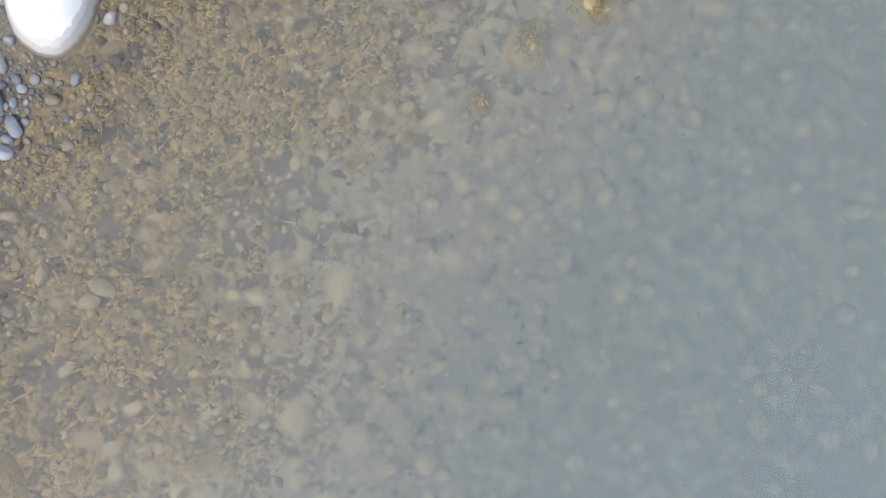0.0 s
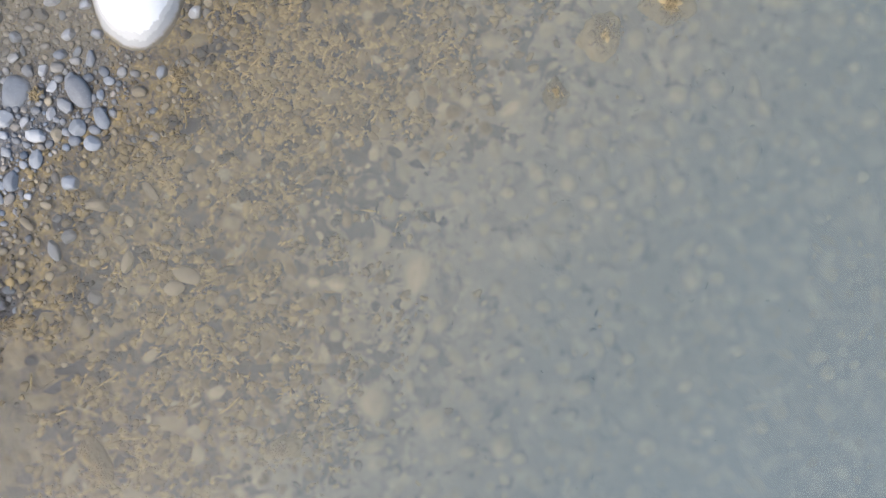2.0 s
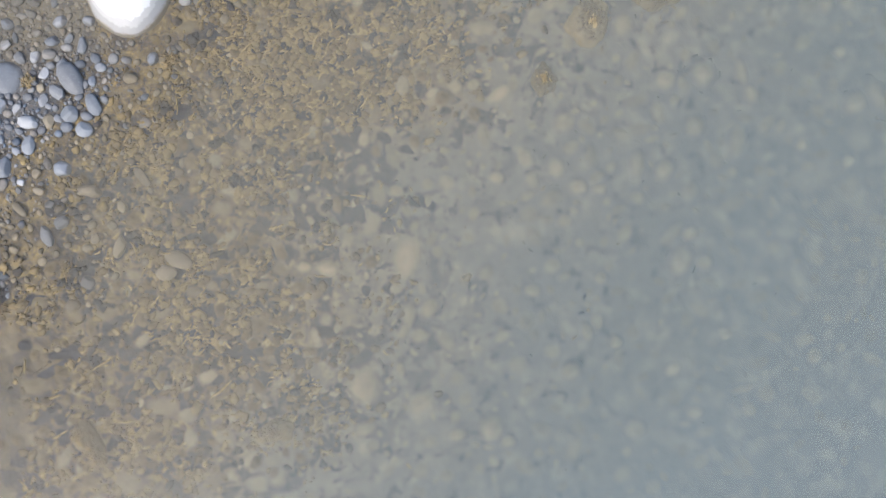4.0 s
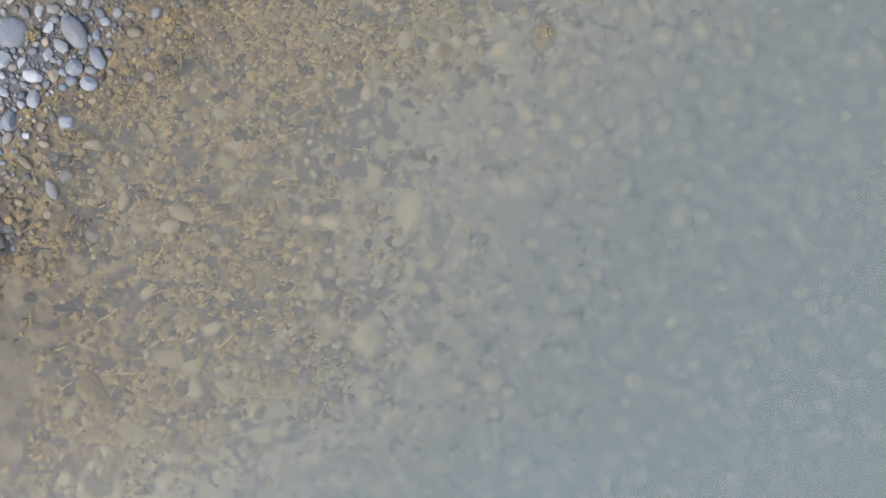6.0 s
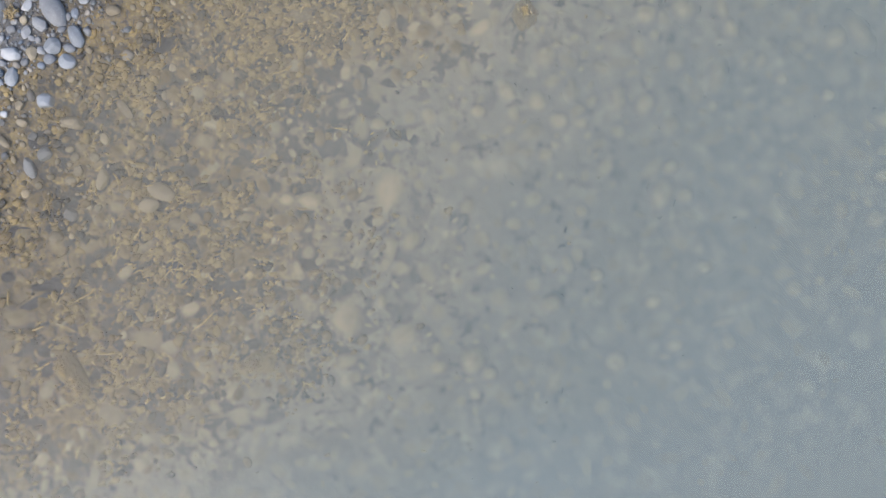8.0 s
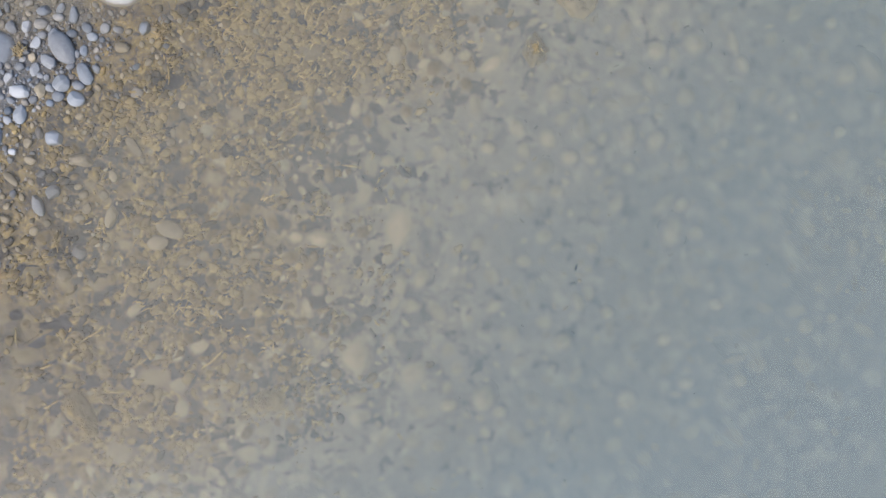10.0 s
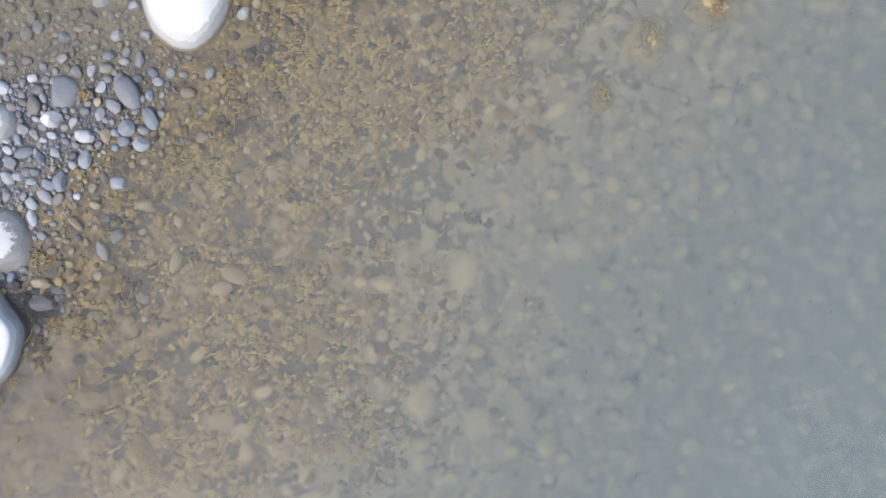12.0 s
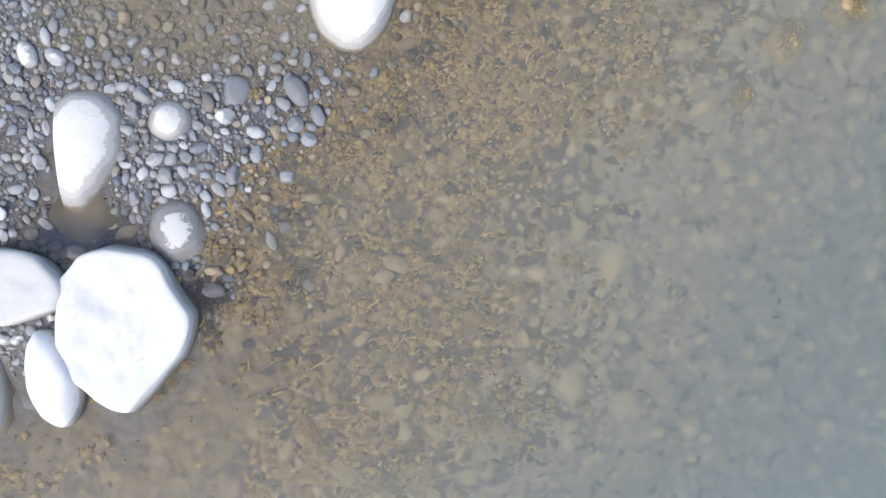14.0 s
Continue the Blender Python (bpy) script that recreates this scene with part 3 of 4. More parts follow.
boulder(-4.252, -0.725, 0.125, 0.66, 0.56, 0.33, 90, "large faceted white limestone boulder standing at the waterline", 3, lump=0.05, full=12.0, chips=0.005, foot=0.012, slope=0.2,
        cuts=((-58, 0.470), (-131, 0.435), (146, 0.503), (-6, 0.556), (45, 0.570), (-90, 0.494), (90, 0.452), (-28, 0.550), (20, 0.578), (173, 0.580), (-110, 0.468), (120, 0.508)), dents=((0.17, 0.10, 0.12, 0.035), (0.15, 0.03, 0.05, 0.02), (0.30, 0.20, 0.12, 0.03), (-0.02, 0.20, 0.10, 0.02), (-0.15, 0.05, 0.06, 0.012), (-0.30, -0.05, 0.05, 0.01), (0.33, -0.12, 0.06, 0.012), (0.10, -0.20, 0.16, 0.012), (-0.28, 0.22, 0.1, 0.015)))
boulder(-5.06, -0.43, 0.13, 0.39, 0.28, 0.25, -10, "big white limestone boulder leaning on its neighbour", 8, lump=0.05, full=16.0, chips=0.003, slope=0.2, cuts=((55, 0.297), (-60, 0.257)))
boulder(-4.755, -1.09, 0.18, 0.36, 0.187, 0.26, -75, "long narrow white limestone boulder with a wet foot", 12, lump=0.05, full=3.6, chips=0.005)
boulder(-5.25, -1.21, 0.075, 0.34, 0.15, 0.16, -85, "low wet grey limestone boulder in shallow water", 14, mat=DAMP, lump=0.06)
boulder(-4.60, 0.50, 0.112, 0.55, 0.33, 0.34, 78, "teardrop white limestone boulder tapering into the water", 21, tip=-14.0, lean=17.0, slope=0.0, cuts=((102, 0.18),), lump=0.05, taper=0.30, full=1.9)
boulder(-3.935, 0.775, 0.087, 0.185, 0.165, 0.16, 20, "small round white-topped boulder among the pebbles", 25, lean=24.0, lump=0.05, full=1.8)
boulder(-3.885, -0.02, 0.0585, 0.265, 0.235, 0.14, -70, "low grey boulder with a dry white crown", 31, mat=DAMP, lump=0.08)
boulder(-2.605, 1.83, 0.23, 0.60, 0.365, 0.38, 85, "smooth white limestone boulder ringed by a wet band", 37, lean=7.0, lump=0.04, full=1.6)

sunken = new("sunken_rock", stone_mesh("sunken_rock", 0.50, 0.37, 0.20, 44, 5, SUNKEN, lump=0.12, full=2.4, facets=2))
sunken.matrix_world = pose(-4.60, 0.40, -0.012 - 0.93 * 0.20, 0, 0, 84)
tagged(sunken, "broad brown silted rock sunk under the teardrop boulder", "rock")

TONES = {
    WHITE.name: ("smooth white limestone cobble, dry on top, on wet gravel", "pebble"),
    PALE.name: ("pale grey rounded pebble lying on wet gravel", "pebble"),
    GREY.name: ("grey rounded river pebble on the wet bank", "pebble"),
    BLUE.name: ("blue-grey smooth river pebble at the water's edge", "pebble"),
    DARK.name: ("dark blue-grey pebble, tone dimmed for the pool between the boulders", "pebble"),
    BROWN.name: ("brown silt-covered pebble in shallow water", "pebble"),
}
count = [100]


def draped(name, x, y, a, b, c, turn, seed, mat, stiff=0.7):
    """Stones half buried in silt, as one mesh: half axes a, b and height c over the bed; stiff: how far they bridge its unevenness."""
    rnd = np.random.RandomState(seed)
    n, rings, spokes = len(x), 7, 14
    u = np.linspace(0, 1, rings)[1:]
    ang = np.linspace(0, 2 * np.pi, spokes, endpoint=False)
    wob = 1 + sum(rnd.normal(0, 0.10 / k, (n, 1)) * np.cos(k * ang[None] + rnd.uniform(0, 6.3, (n, 1))) for k in (1, 2, 3, 4))
    px = (u[None, :, None] * (wob * np.cos(ang))[:, None, :]).reshape(n, -1) * 1.7 * a[:, None]
    py = (u[None, :, None] * (wob * np.sin(ang))[:, None, :]).reshape(n, -1) * 1.7 * b[:, None]
    high = np.repeat((1 - u ** 2.0) ** 2.6, spokes)
    px, py, high = (np.concatenate([np.full((n, 1), v), q, np.full((n, 1), v)], 1) for q, v in ((px, 0.0), (py, 0.0), (np.tile(high, (n, 1)), 1.0)))
    t = np.radians(turn)[:, None]
    wx, wy = x[:, None] + px * np.cos(t) - py * np.sin(t), y[:, None] + px * np.sin(t) + py * np.cos(t)
    rise = high * (1 + 0.16 * rumple(wx, wy, 0.05) + 0.12 * rumple(wx + 9, wy, 0.022))
    wz = bed_surface(wx, wy) * (1 - stiff * high) + stiff * high * bed_surface(x, y)[:, None] + c[:, None] * rise - 0.002
    wz[:, -1] -= 1.4 * c + 0.02
    base = []
    for q in range(spokes):
        r = (q + 1) % spokes
        base.append((0, 1 + q, 1 + r))
        for k in range(rings - 2):
            i, j = 1 + k * spokes, 1 + (k + 1) * spokes
            base += [(i + q, j + q, j + r), (i + q, j + r, i + r)]
        last = 1 + (rings - 2) * spokes
        base.append((last + r, last + q, last + spokes))
    size = wx.shape[1]
    high[:, -1] = 0
    faces = (np.array(base)[None] + (np.arange(n) * size)[:, None, None]).reshape(-1, 3)
    ob = mesh_object(name, np.stack([wx, wy, wz], -1).reshape(-1, 3).tolist(), faces.tolist(), mat)
    ob.data.attributes.new("crown", "FLOAT", "POINT").data.foreach_set("value", high.reshape(-1).astype(np.float32))
    return ob


def bed_stone(x, y, a, b, turn, rise=0.66):
    """rise: its height over the silt, against its half width."""
    count[0] += 1
    one, shallow = np.ones(1), shore(x, y) - 0.75 * min(1.6, max(0, -0.1 - y)) < 1.8
    c = min((0.6 if shallow else 1.0) * rise * (0.7 * b + 0.3 * min(a, 1.5 * b)), -0.012 - float(bed_surface(one * x, one * y)[0]))
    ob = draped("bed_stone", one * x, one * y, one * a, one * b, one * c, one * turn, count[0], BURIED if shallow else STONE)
    TAKEN.append((x, y, 0.85 * math.sqrt(a * b)))
    BARE.append((x, y, a, b))
    return tagged(ob, "brown algae-coated stone sunk in the shallow bed" if shallow else "tan silt-coated stone on the murky river bed", "stone", "river bed stones")


def cobble(x, y, a, b, turn, mat, flat=0.62, lift=0.3):
    """flat: its height against its width; lift: how far its middle stands over the ground, against its half height."""
    count[0] += 1
    c = flat * (0.6 * b + 0.4 * min(a, 1.3 * b))
    label, category = TONES[mat.name]
    name = "cobble" if a > 0.06 else "pebble"
    ob = new(name, stone_mesh(name, 1.03 * a, 1.03 * b, c, count[0], 4 if a > 0.045 else 3, mat, lump=0.09, facets=2 if a > 0.09 else 7))
    rnd = random.Random(count[0])
    z = float(bed_height(x, y)) + lift * c
    if mat is BROWN and shore(x, y) > 0:
        z += 0.35 * c
    ob.matrix_world = pose(x, y, z, rnd.uniform(-8, 8), rnd.uniform(-8, 8), turn)
    TAKEN.append((x, y, 0.85 * math.sqrt(a * b)))
    BARE.append((x, y, a, b))
    return tagged(ob, label, category, "pebbles on the bank")


cobble(-5.073, 1.617, 0.049, 0.029, 20, GREY)
cobble(-5.048, 1.547, 0.041, 0.029, 15, GREY)
cobble(-4.979, 1.600, 0.061, 0.029, -60, GREY)
cobble(-4.827, 1.584, 0.045, 0.037, 80, GREY)
cobble(-4.733, 1.560, 0.049, 0.033, 50, GREY)
cobble(-4.520, 1.589, 0.053, 0.033, 20, GREY)
cobble(-4.598, 1.487, 0.049, 0.029, -75, GREY)
cobble(-4.541, 1.507, 0.037, 0.025, 0, BLUE)
cobble(-4.430, 1.467, 0.057, 0.033, 70, GREY)
cobble(-4.520, 1.356, 0.049, 0.041, 80, BLUE)
cobble(-4.516, 1.438, 0.037, 0.033, 0, GREY)
cobble(-4.844, 1.392, 0.074, 0.041, -75, WHITE)
cobble(-4.966, 1.253, 0.106, 0.065, -65, WHITE)
cobble(-4.766, 1.241, 0.094, 0.057, -35, WHITE)
cobble(-4.868, 1.233, 0.049, 0.020, -70, GREY)
cobble(-4.303, 1.397, 0.037, 0.033, -40, BLUE)
cobble(-4.254, 1.446, 0.045, 0.029, 0, GREY)
cobble(-4.283, 1.536, 0.057, 0.053, 90, BROWN)
cobble(-4.066, 1.508, 0.057, 0.045, -60, BROWN)
cobble(-4.004, 1.406, 0.041, 0.029, 10, GREY)
cobble(-3.861, 1.390, 0.037, 0.029, 80, BLUE)
cobble(-3.652, 1.456, 0.049, 0.041, 80, BLUE)
cobble(-4.262, 1.234, 0.045, 0.045, 0, BLUE)
cobble(-4.119, 1.201, 0.033, 0.033, 0, BLUE)
cobble(-4.004, 1.173, 0.045, 0.033, -70, GREY)
cobble(-3.713, 1.215, 0.045, 0.033, -10, GREY)
cobble(-5.028, 1.061, 0.045, 0.037, -70, GREY)
cobble(-5.061, 1.159, 0.053, 0.041, -30, GREY)
cobble(-4.987, 0.922, 0.033, 0.029, 0, GREY)
cobble(-5.048, 0.954, 0.049, 0.033, 0, GREY)
cobble(-4.802, 0.906, 0.065, 0.037, -70, PALE)
cobble(-4.884, 0.996, 0.037, 0.029, 30, GREY)
cobble(-4.794, 0.984, 0.029, 0.025, -50, GREY)
cobble(-4.737, 1.049, 0.033, 0.033, 0, GREY)
cobble(-4.794, 1.057, 0.041, 0.020, 88, GREY)
cobble(-4.536, 1.086, 0.045, 0.033, -5, PALE)
cobble(-4.639, 1.037, 0.057, 0.025, 20, WHITE)
cobble(-4.671, 1.074, 0.029, 0.020, 20, PALE)
cobble(-4.999, 0.840, 0.074, 0.041, -25, GREY)
cobble(-4.876, 0.832, 0.049, 0.041, 0, BLUE)
cobble(-4.282, 1.029, 0.057, 0.041, 10, PALE)
cobble(-4.139, 0.968, 0.082, 0.053, -42, PALE)
cobble(-4.290, 0.923, 0.041, 0.033, -10, GREY)
cobble(-4.208, 0.854, 0.065, 0.057, -70, GREY)
cobble(-4.114, 0.846, 0.033, 0.020, 85, PALE)
cobble(-4.008, 0.977, 0.041, 0.025, 0, BLUE)
cobble(-3.893, 1.030, 0.065, 0.049, -10, PALE)
cobble(-3.738, 1.067, 0.041, 0.029, 80, GREY)
cobble(-3.672, 1.100, 0.041, 0.037, 0, PALE)
cobble(-3.635, 1.018, 0.049, 0.037, -15, GREY)
cobble(-3.586, 1.088, 0.033, 0.033, 0, BLUE)
cobble(-3.791, 1.047, 0.037, 0.020, 0, BLUE)
cobble(-3.660, 0.908, 0.065, 0.053, -70, GREY)
cobble(-3.811, 0.895, 0.037, 0.033, 0, GREY)
cobble(-3.742, 0.977, 0.041, 0.025, -60, GREY)
cobble(-4.835, 0.722, 0.053, 0.029, -80, PALE)
cobble(-4.950, 0.689, 0.053, 0.033, 85, GREY)
cobble(-5.081, 0.709, 0.049, 0.041, 80, GREY)
cobble(-4.978, 0.504, 0.045, 0.033, 60, PALE)
cobble(-4.884, 0.476, 0.066, 0.049, -60, PALE)
cobble(-4.823, 0.423, 0.025, 0.016, 80, PALE)
cobble(-5.060, 0.279, 0.066, 0.037, 10, PALE)
cobble(-5.011, 0.382, 0.041, 0.037, 80, GREY)
cobble(-4.929, 0.247, 0.045, 0.045, 0, PALE)
cobble(-4.835, 0.218, 0.033, 0.020, 10, PALE)
cobble(-5.101, 0.435, 0.066, 0.037, -30, GREY)
cobble(-5.130, 0.103, 0.049, 0.037, 85, WHITE, 0.7, 0.7)
cobble(-5.081, -0.040, 0.041, 0.037, 0, WHITE, 0.7, 0.7)
cobble(-4.999, 0.062, 0.045, 0.025, -60, PALE)
cobble(-4.896, 0.034, 0.061, 0.037, -40, PALE)
cobble(-5.142, -0.049, 0.057, 0.033, -75, WHITE, 0.7, 0.7)
cobble(-5.031, 0.030, 0.037, 0.016, -70, WHITE, 0.8, 0.8)
cobble(-4.978, -0.048, 0.057, 0.049, 0, GREY)
cobble(-4.876, 0.128, 0.029, 0.025, 80, GREY)
cobble(-4.245, 0.711, 0.053, 0.041, -20, PALE)
cobble(-4.188, 0.580, 0.049, 0.037, 25, PALE)
cobble(-4.167, 0.662, 0.029, 0.020, -70, GREY)
cobble(-4.032, 0.498, 0.070, 0.045, 35, PALE)
cobble(-4.253, 0.457, 0.053, 0.029, 0, PALE)
cobble(-4.126, 0.396, 0.053, 0.045, 80, PALE)
cobble(-4.253, 0.363, 0.053, 0.029, 80, BLUE)
cobble(-4.323, 0.412, 0.049, 0.041, 80, GREY)
cobble(-4.196, 0.216, 0.061, 0.049, 85, PALE)
cobble(-4.089, 0.224, 0.061, 0.037, 85, GREY)
cobble(-3.938, 0.273, 0.057, 0.053, 0, PALE)
cobble(-3.958, 0.376, 0.070, 0.061, 80, GREY)
cobble(-4.069, 0.314, 0.033, 0.029, -40, GREY)
cobble(-3.835, 0.409, 0.053, 0.041, -30, PALE)
cobble(-3.831, 0.597, 0.037, 0.033, 0, PALE)
cobble(-3.893, 0.580, 0.037, 0.037, 0, PALE)
cobble(-3.717, 0.581, 0.070, 0.037, 20, GREY)
cobble(-3.762, 0.671, 0.045, 0.025, -60, GREY)
cobble(-3.840, 0.662, 0.037, 0.020, -10, PALE)
cobble(-3.729, 0.744, 0.045, 0.041, 0, GREY)
cobble(-3.610, 0.548, 0.045, 0.029, -80, GREY)
cobble(-3.704, 0.454, 0.037, 0.037, 0, GREY)
cobble(-3.676, 0.384, 0.041, 0.029, 0, GREY)
cobble(-3.581, 0.282, 0.070, 0.041, -52, PALE)
cobble(-3.675, 0.139, 0.065, 0.033, -72, PALE)
cobble(-3.729, 0.282, 0.037, 0.029, 80, BLUE)
cobble(-3.606, 0.016, 0.037, 0.037, 0, GREY)
cobble(-3.464, 0.998, 0.123, 0.110, 80, BLUE, 0.4, -0.2)
cobble(-3.529, 0.814, 0.074, 0.061, 10, WHITE)
cobble(-3.390, 0.786, 0.057, 0.029, 65, WHITE)
cobble(-3.308, 0.696, 0.086, 0.045, -5, WHITE)
cobble(-3.533, 0.700, 0.037, 0.033, -20, PALE)
cobble(-3.594, 0.671, 0.029, 0.020, 0, PALE)
cobble(-3.013, 0.999, 0.119, 0.074, -60, PALE)
cobble(-3.103, 0.901, 0.074, 0.045, -35, PALE)
cobble(-3.021, 0.754, 0.061, 0.061, 0, BLUE)
cobble(-2.862, 0.820, 0.082, 0.053, -62, BLUE)
cobble(-2.923, 0.648, 0.061, 0.057, 0, BLUE)
cobble(-2.870, 0.979, 0.041, 0.029, 80, GREY)
cobble(-3.206, 1.032, 0.049, 0.037, 60, PALE)
cobble(-3.169, 1.171, 0.053, 0.041, 0, GREY)
cobble(-3.157, 1.089, 0.033, 0.029, 0, GREY)
cobble(-2.940, 1.228, 0.061, 0.037, 85, BLUE)
cobble(-3.034, 1.273, 0.045, 0.029, 50, BLUE)
cobble(-3.168, 0.705, 0.053, 0.041, 80, BROWN)
cobble(-3.206, 0.848, 0.049, 0.033, 80, GREY)
cobble(-3.308, 0.868, 0.041, 0.033, 0, GREY)
cobble(-3.222, 0.937, 0.033, 0.033, 0, BROWN)
cobble(-2.895, 1.400, 0.045, 0.037, 0, PALE)
cobble(-3.211, 1.632, 0.061, 0.037, 10, PALE)
cobble(-3.391, 1.550, 0.053, 0.033, 35, GREY)
cobble(-3.464, 1.383, 0.045, 0.041, 0, BLUE)
cobble(-3.362, 1.440, 0.041, 0.025, 0, GREY)
cobble(-3.382, 1.346, 0.033, 0.029, 0, GREY)
cobble(-3.411, 1.285, 0.045, 0.020, -70, BLUE)
cobble(-3.137, 1.530, 0.037, 0.029, 80, BLUE)
cobble(-2.225, 1.548, 0.057, 0.041, 55, PALE)
cobble(-2.147, 1.544, 0.045, 0.029, 85, GREY)
cobble(-2.457, 1.135, 0.049, 0.045, 60, BLUE)
cobble(-2.380, 1.131, 0.037, 0.033, 80, BROWN)
cobble(-3.307, 0.537, 0.070, 0.045, 85, BLUE)
cobble(-3.479, 0.389, 0.074, 0.053, 88, BLUE)
cobble(-3.082, 0.373, 0.070, 0.057, -40, BLUE)
cobble(-3.184, 0.414, 0.045, 0.029, -70, GREY)
cobble(-3.258, 0.344, 0.037, 0.033, 80, BROWN)
cobble(-3.368, 0.283, 0.033, 0.025, 0, PALE)
cobble(-2.898, 0.222, 0.082, 0.045, -5, BROWN)
cobble(-3.176, 0.132, 0.041, 0.033, 20, BLUE)
cobble(-3.106, 0.005, 0.053, 0.045, 40, BLUE)
cobble(-3.208, -0.085, 0.078, 0.041, -65, BLUE)
cobble(-3.380, 0.099, 0.065, 0.029, -45, BROWN)
cobble(-3.246, 0.222, 0.045, 0.029, -15, BROWN)
cobble(-3.512, 0.581, 0.045, 0.033, -50, GREY)
cobble(-3.393, 0.500, 0.037, 0.029, -50, PALE)
cobble(-3.625, -0.455, 0.086, 0.057, 0, DARK, 0.62, 1.9)
cobble(-3.626, -0.315, 0.070, 0.041, 0, BROWN)
cobble(-4.650, -0.191, 0.070, 0.061, 0, BLUE)
cobble(-4.917, -0.109, 0.049, 0.037, 30, DARK)
cobble(-4.740, -0.089, 0.041, 0.033, 60, DARK)
cobble(-4.548, -0.088, 0.037, 0.029, 0, DARK)
cobble(-4.179, -0.272, 0.041, 0.029, 0, DARK)
cobble(-4.076, -0.210, 0.037, 0.033, 0, DARK)
cobble(-4.753, -0.007, 0.033, 0.025, 0, DARK)
cobble(-4.281, -0.034, 0.111, 0.057, 10, BROWN)
cobble(-4.814, -0.138, 0.057, 0.041, 10, DARK)
cobble(-4.413, 0.027, 0.066, 0.037, 10, BROWN)
cobble(-5.142, -0.807, 0.070, 0.049, 0, WHITE)
cobble(-5.048, -0.814, 0.045, 0.037, 30, WHITE)
cobble(-5.007, -0.794, 0.029, 0.025, 0, WHITE)
cobble(-5.072, -0.876, 0.033, 0.016, 0, WHITE)
cobble(-5.052, -0.974, 0.041, 0.025, 30, PALE)
cobble(-5.121, -0.946, 0.037, 0.025, -20, GREY)
cobble(-4.785, -0.650, 0.037, 0.029, 0, WHITE)
cobble(-4.978, -1.290, 0.053, 0.045, 0, GREY)
cobble(-2.704, -0.166, 0.082, 0.041, 80, BROWN)
cobble(-2.295, -0.255, 0.102, 0.057, -20, BROWN)
cobble(-2.542, 0.326, 0.082, 0.037, -50, BROWN)
cobble(-2.929, -0.412, 0.049, 0.049, 0, GREY)
cobble(-3.031, -0.576, 0.053, 0.053, 0, BROWN)
cobble(-2.604, 1.000, 0.053, 0.041, 0, BROWN)
cobble(-2.385, -0.349, 0.074, 0.053, 0, BROWN)
cobble(-2.868, -0.105, 0.045, 0.033, 60, BROWN)

# stones on the river bed
bed_stone(0.347, 0.363, 0.069, 0.061, -60)
bed_stone(0.507, 0.237, 0.065, 0.050, 0)
bed_stone(1.109, 0.362, 0.065, 0.065, 0)
bed_stone(1.319, 0.666, 0.069, 0.069, 0)
bed_stone(1.377, 1.028, 0.084, 0.076, -60)
bed_stone(1.623, 0.571, 0.107, 0.061, 70)
bed_stone(2.443, 0.817, 0.084, 0.072, 60)
bed_stone(2.614, 0.866, 0.129, 0.069, -48)
bed_stone(2.842, 0.245, 0.107, 0.061, 10)
bed_stone(0.440, -1.054, 0.065, 0.061, 0)
bed_stone(0.555, -0.780, 0.065, 0.042, -70)
bed_stone(0.889, -1.477, 0.069, 0.069, 0)
bed_stone(1.222, -0.286, 0.107, 0.069, 60)
bed_stone(1.394, -0.286, 0.053, 0.050, 0)
bed_stone(2.745, -0.460, 0.069, 0.061, 20)
bed_stone(2.784, -0.155, 0.050, 0.046, 0)
bed_stone(1.697, -1.334, 0.057, 0.053, 0)
bed_stone(1.659, -1.182, 0.088, 0.030, 15)
bed_stone(2.154, -0.954, 0.061, 0.053, 80)
bed_stone(2.242, 1.514, 0.057, 0.057, 0)
bed_stone(2.394, 1.514, 0.057, 0.046, -30)
bed_stone(1.835, 1.644, 0.145, 0.065, 0)
bed_stone(2.348, 1.179, 0.050, 0.042, 80)
bed_stone(0.119, 0.451, 0.069, 0.053, -60)
bed_stone(-0.072, 0.307, 0.050, 0.046, 0)
bed_stone(0.652, 0.229, 0.053, 0.038, 0)
bed_stone(-0.936, 0.765, 0.076, 0.061, 70)
bed_stone(-1.004, 0.575, 0.057, 0.042, 80)
bed_stone(-1.308, 0.968, 0.076, 0.065, 0)
bed_stone(-1.480, 0.862, 0.053, 0.050, 0)
bed_stone(-0.701, -0.263, 0.175, 0.091, 80, 0.3)
bed_stone(-1.015, -1.158, 0.137, 0.110, 85, 0.4)
bed_stone(-0.608, -1.273, 0.103, 0.069, 35)
bed_stone(1.110, 0.990, 0.076, 0.065, 0)
bed_stone(1.662, 1.046, 0.084, 0.046, -80)
bed_stone(1.719, 0.894, 0.069, 0.046, -75)
bed_stone(-0.052, 0.897, 0.091, 0.050, 35)
bed_stone(-0.234, 0.955, 0.057, 0.050, 0)
bed_stone(-0.356, 0.955, 0.053, 0.046, 90)
bed_stone(-0.814, 0.841, 0.053, 0.042, 60)
bed_stone(0.651, -0.399, 0.046, 0.046, 0)
bed_stone(0.174, -0.493, 0.057, 0.046, 0)
bed_stone(1.164, -1.047, 0.057, 0.046, 30)
bed_stone(-0.113, -1.445, 0.099, 0.076, 70)
bed_stone(-0.361, -1.502, 0.057, 0.050, 0)
bed_stone(2.498, -0.402, 0.069, 0.053, 80)
bed_stone(1.316, -1.352, 0.061, 0.046, 10)
bed_stone(2.915, -1.374, 0.084, 0.053, 80)
bed_stone(-0.777, 0.213, 0.053, 0.046, 0)
bed_stone(-1.254, -0.319, 0.084, 0.057, 0)
bed_stone(0.001, -1.541, 0.053, 0.046, 0)
bed_stone(0.764, -0.856, 0.050, 0.046, 0)
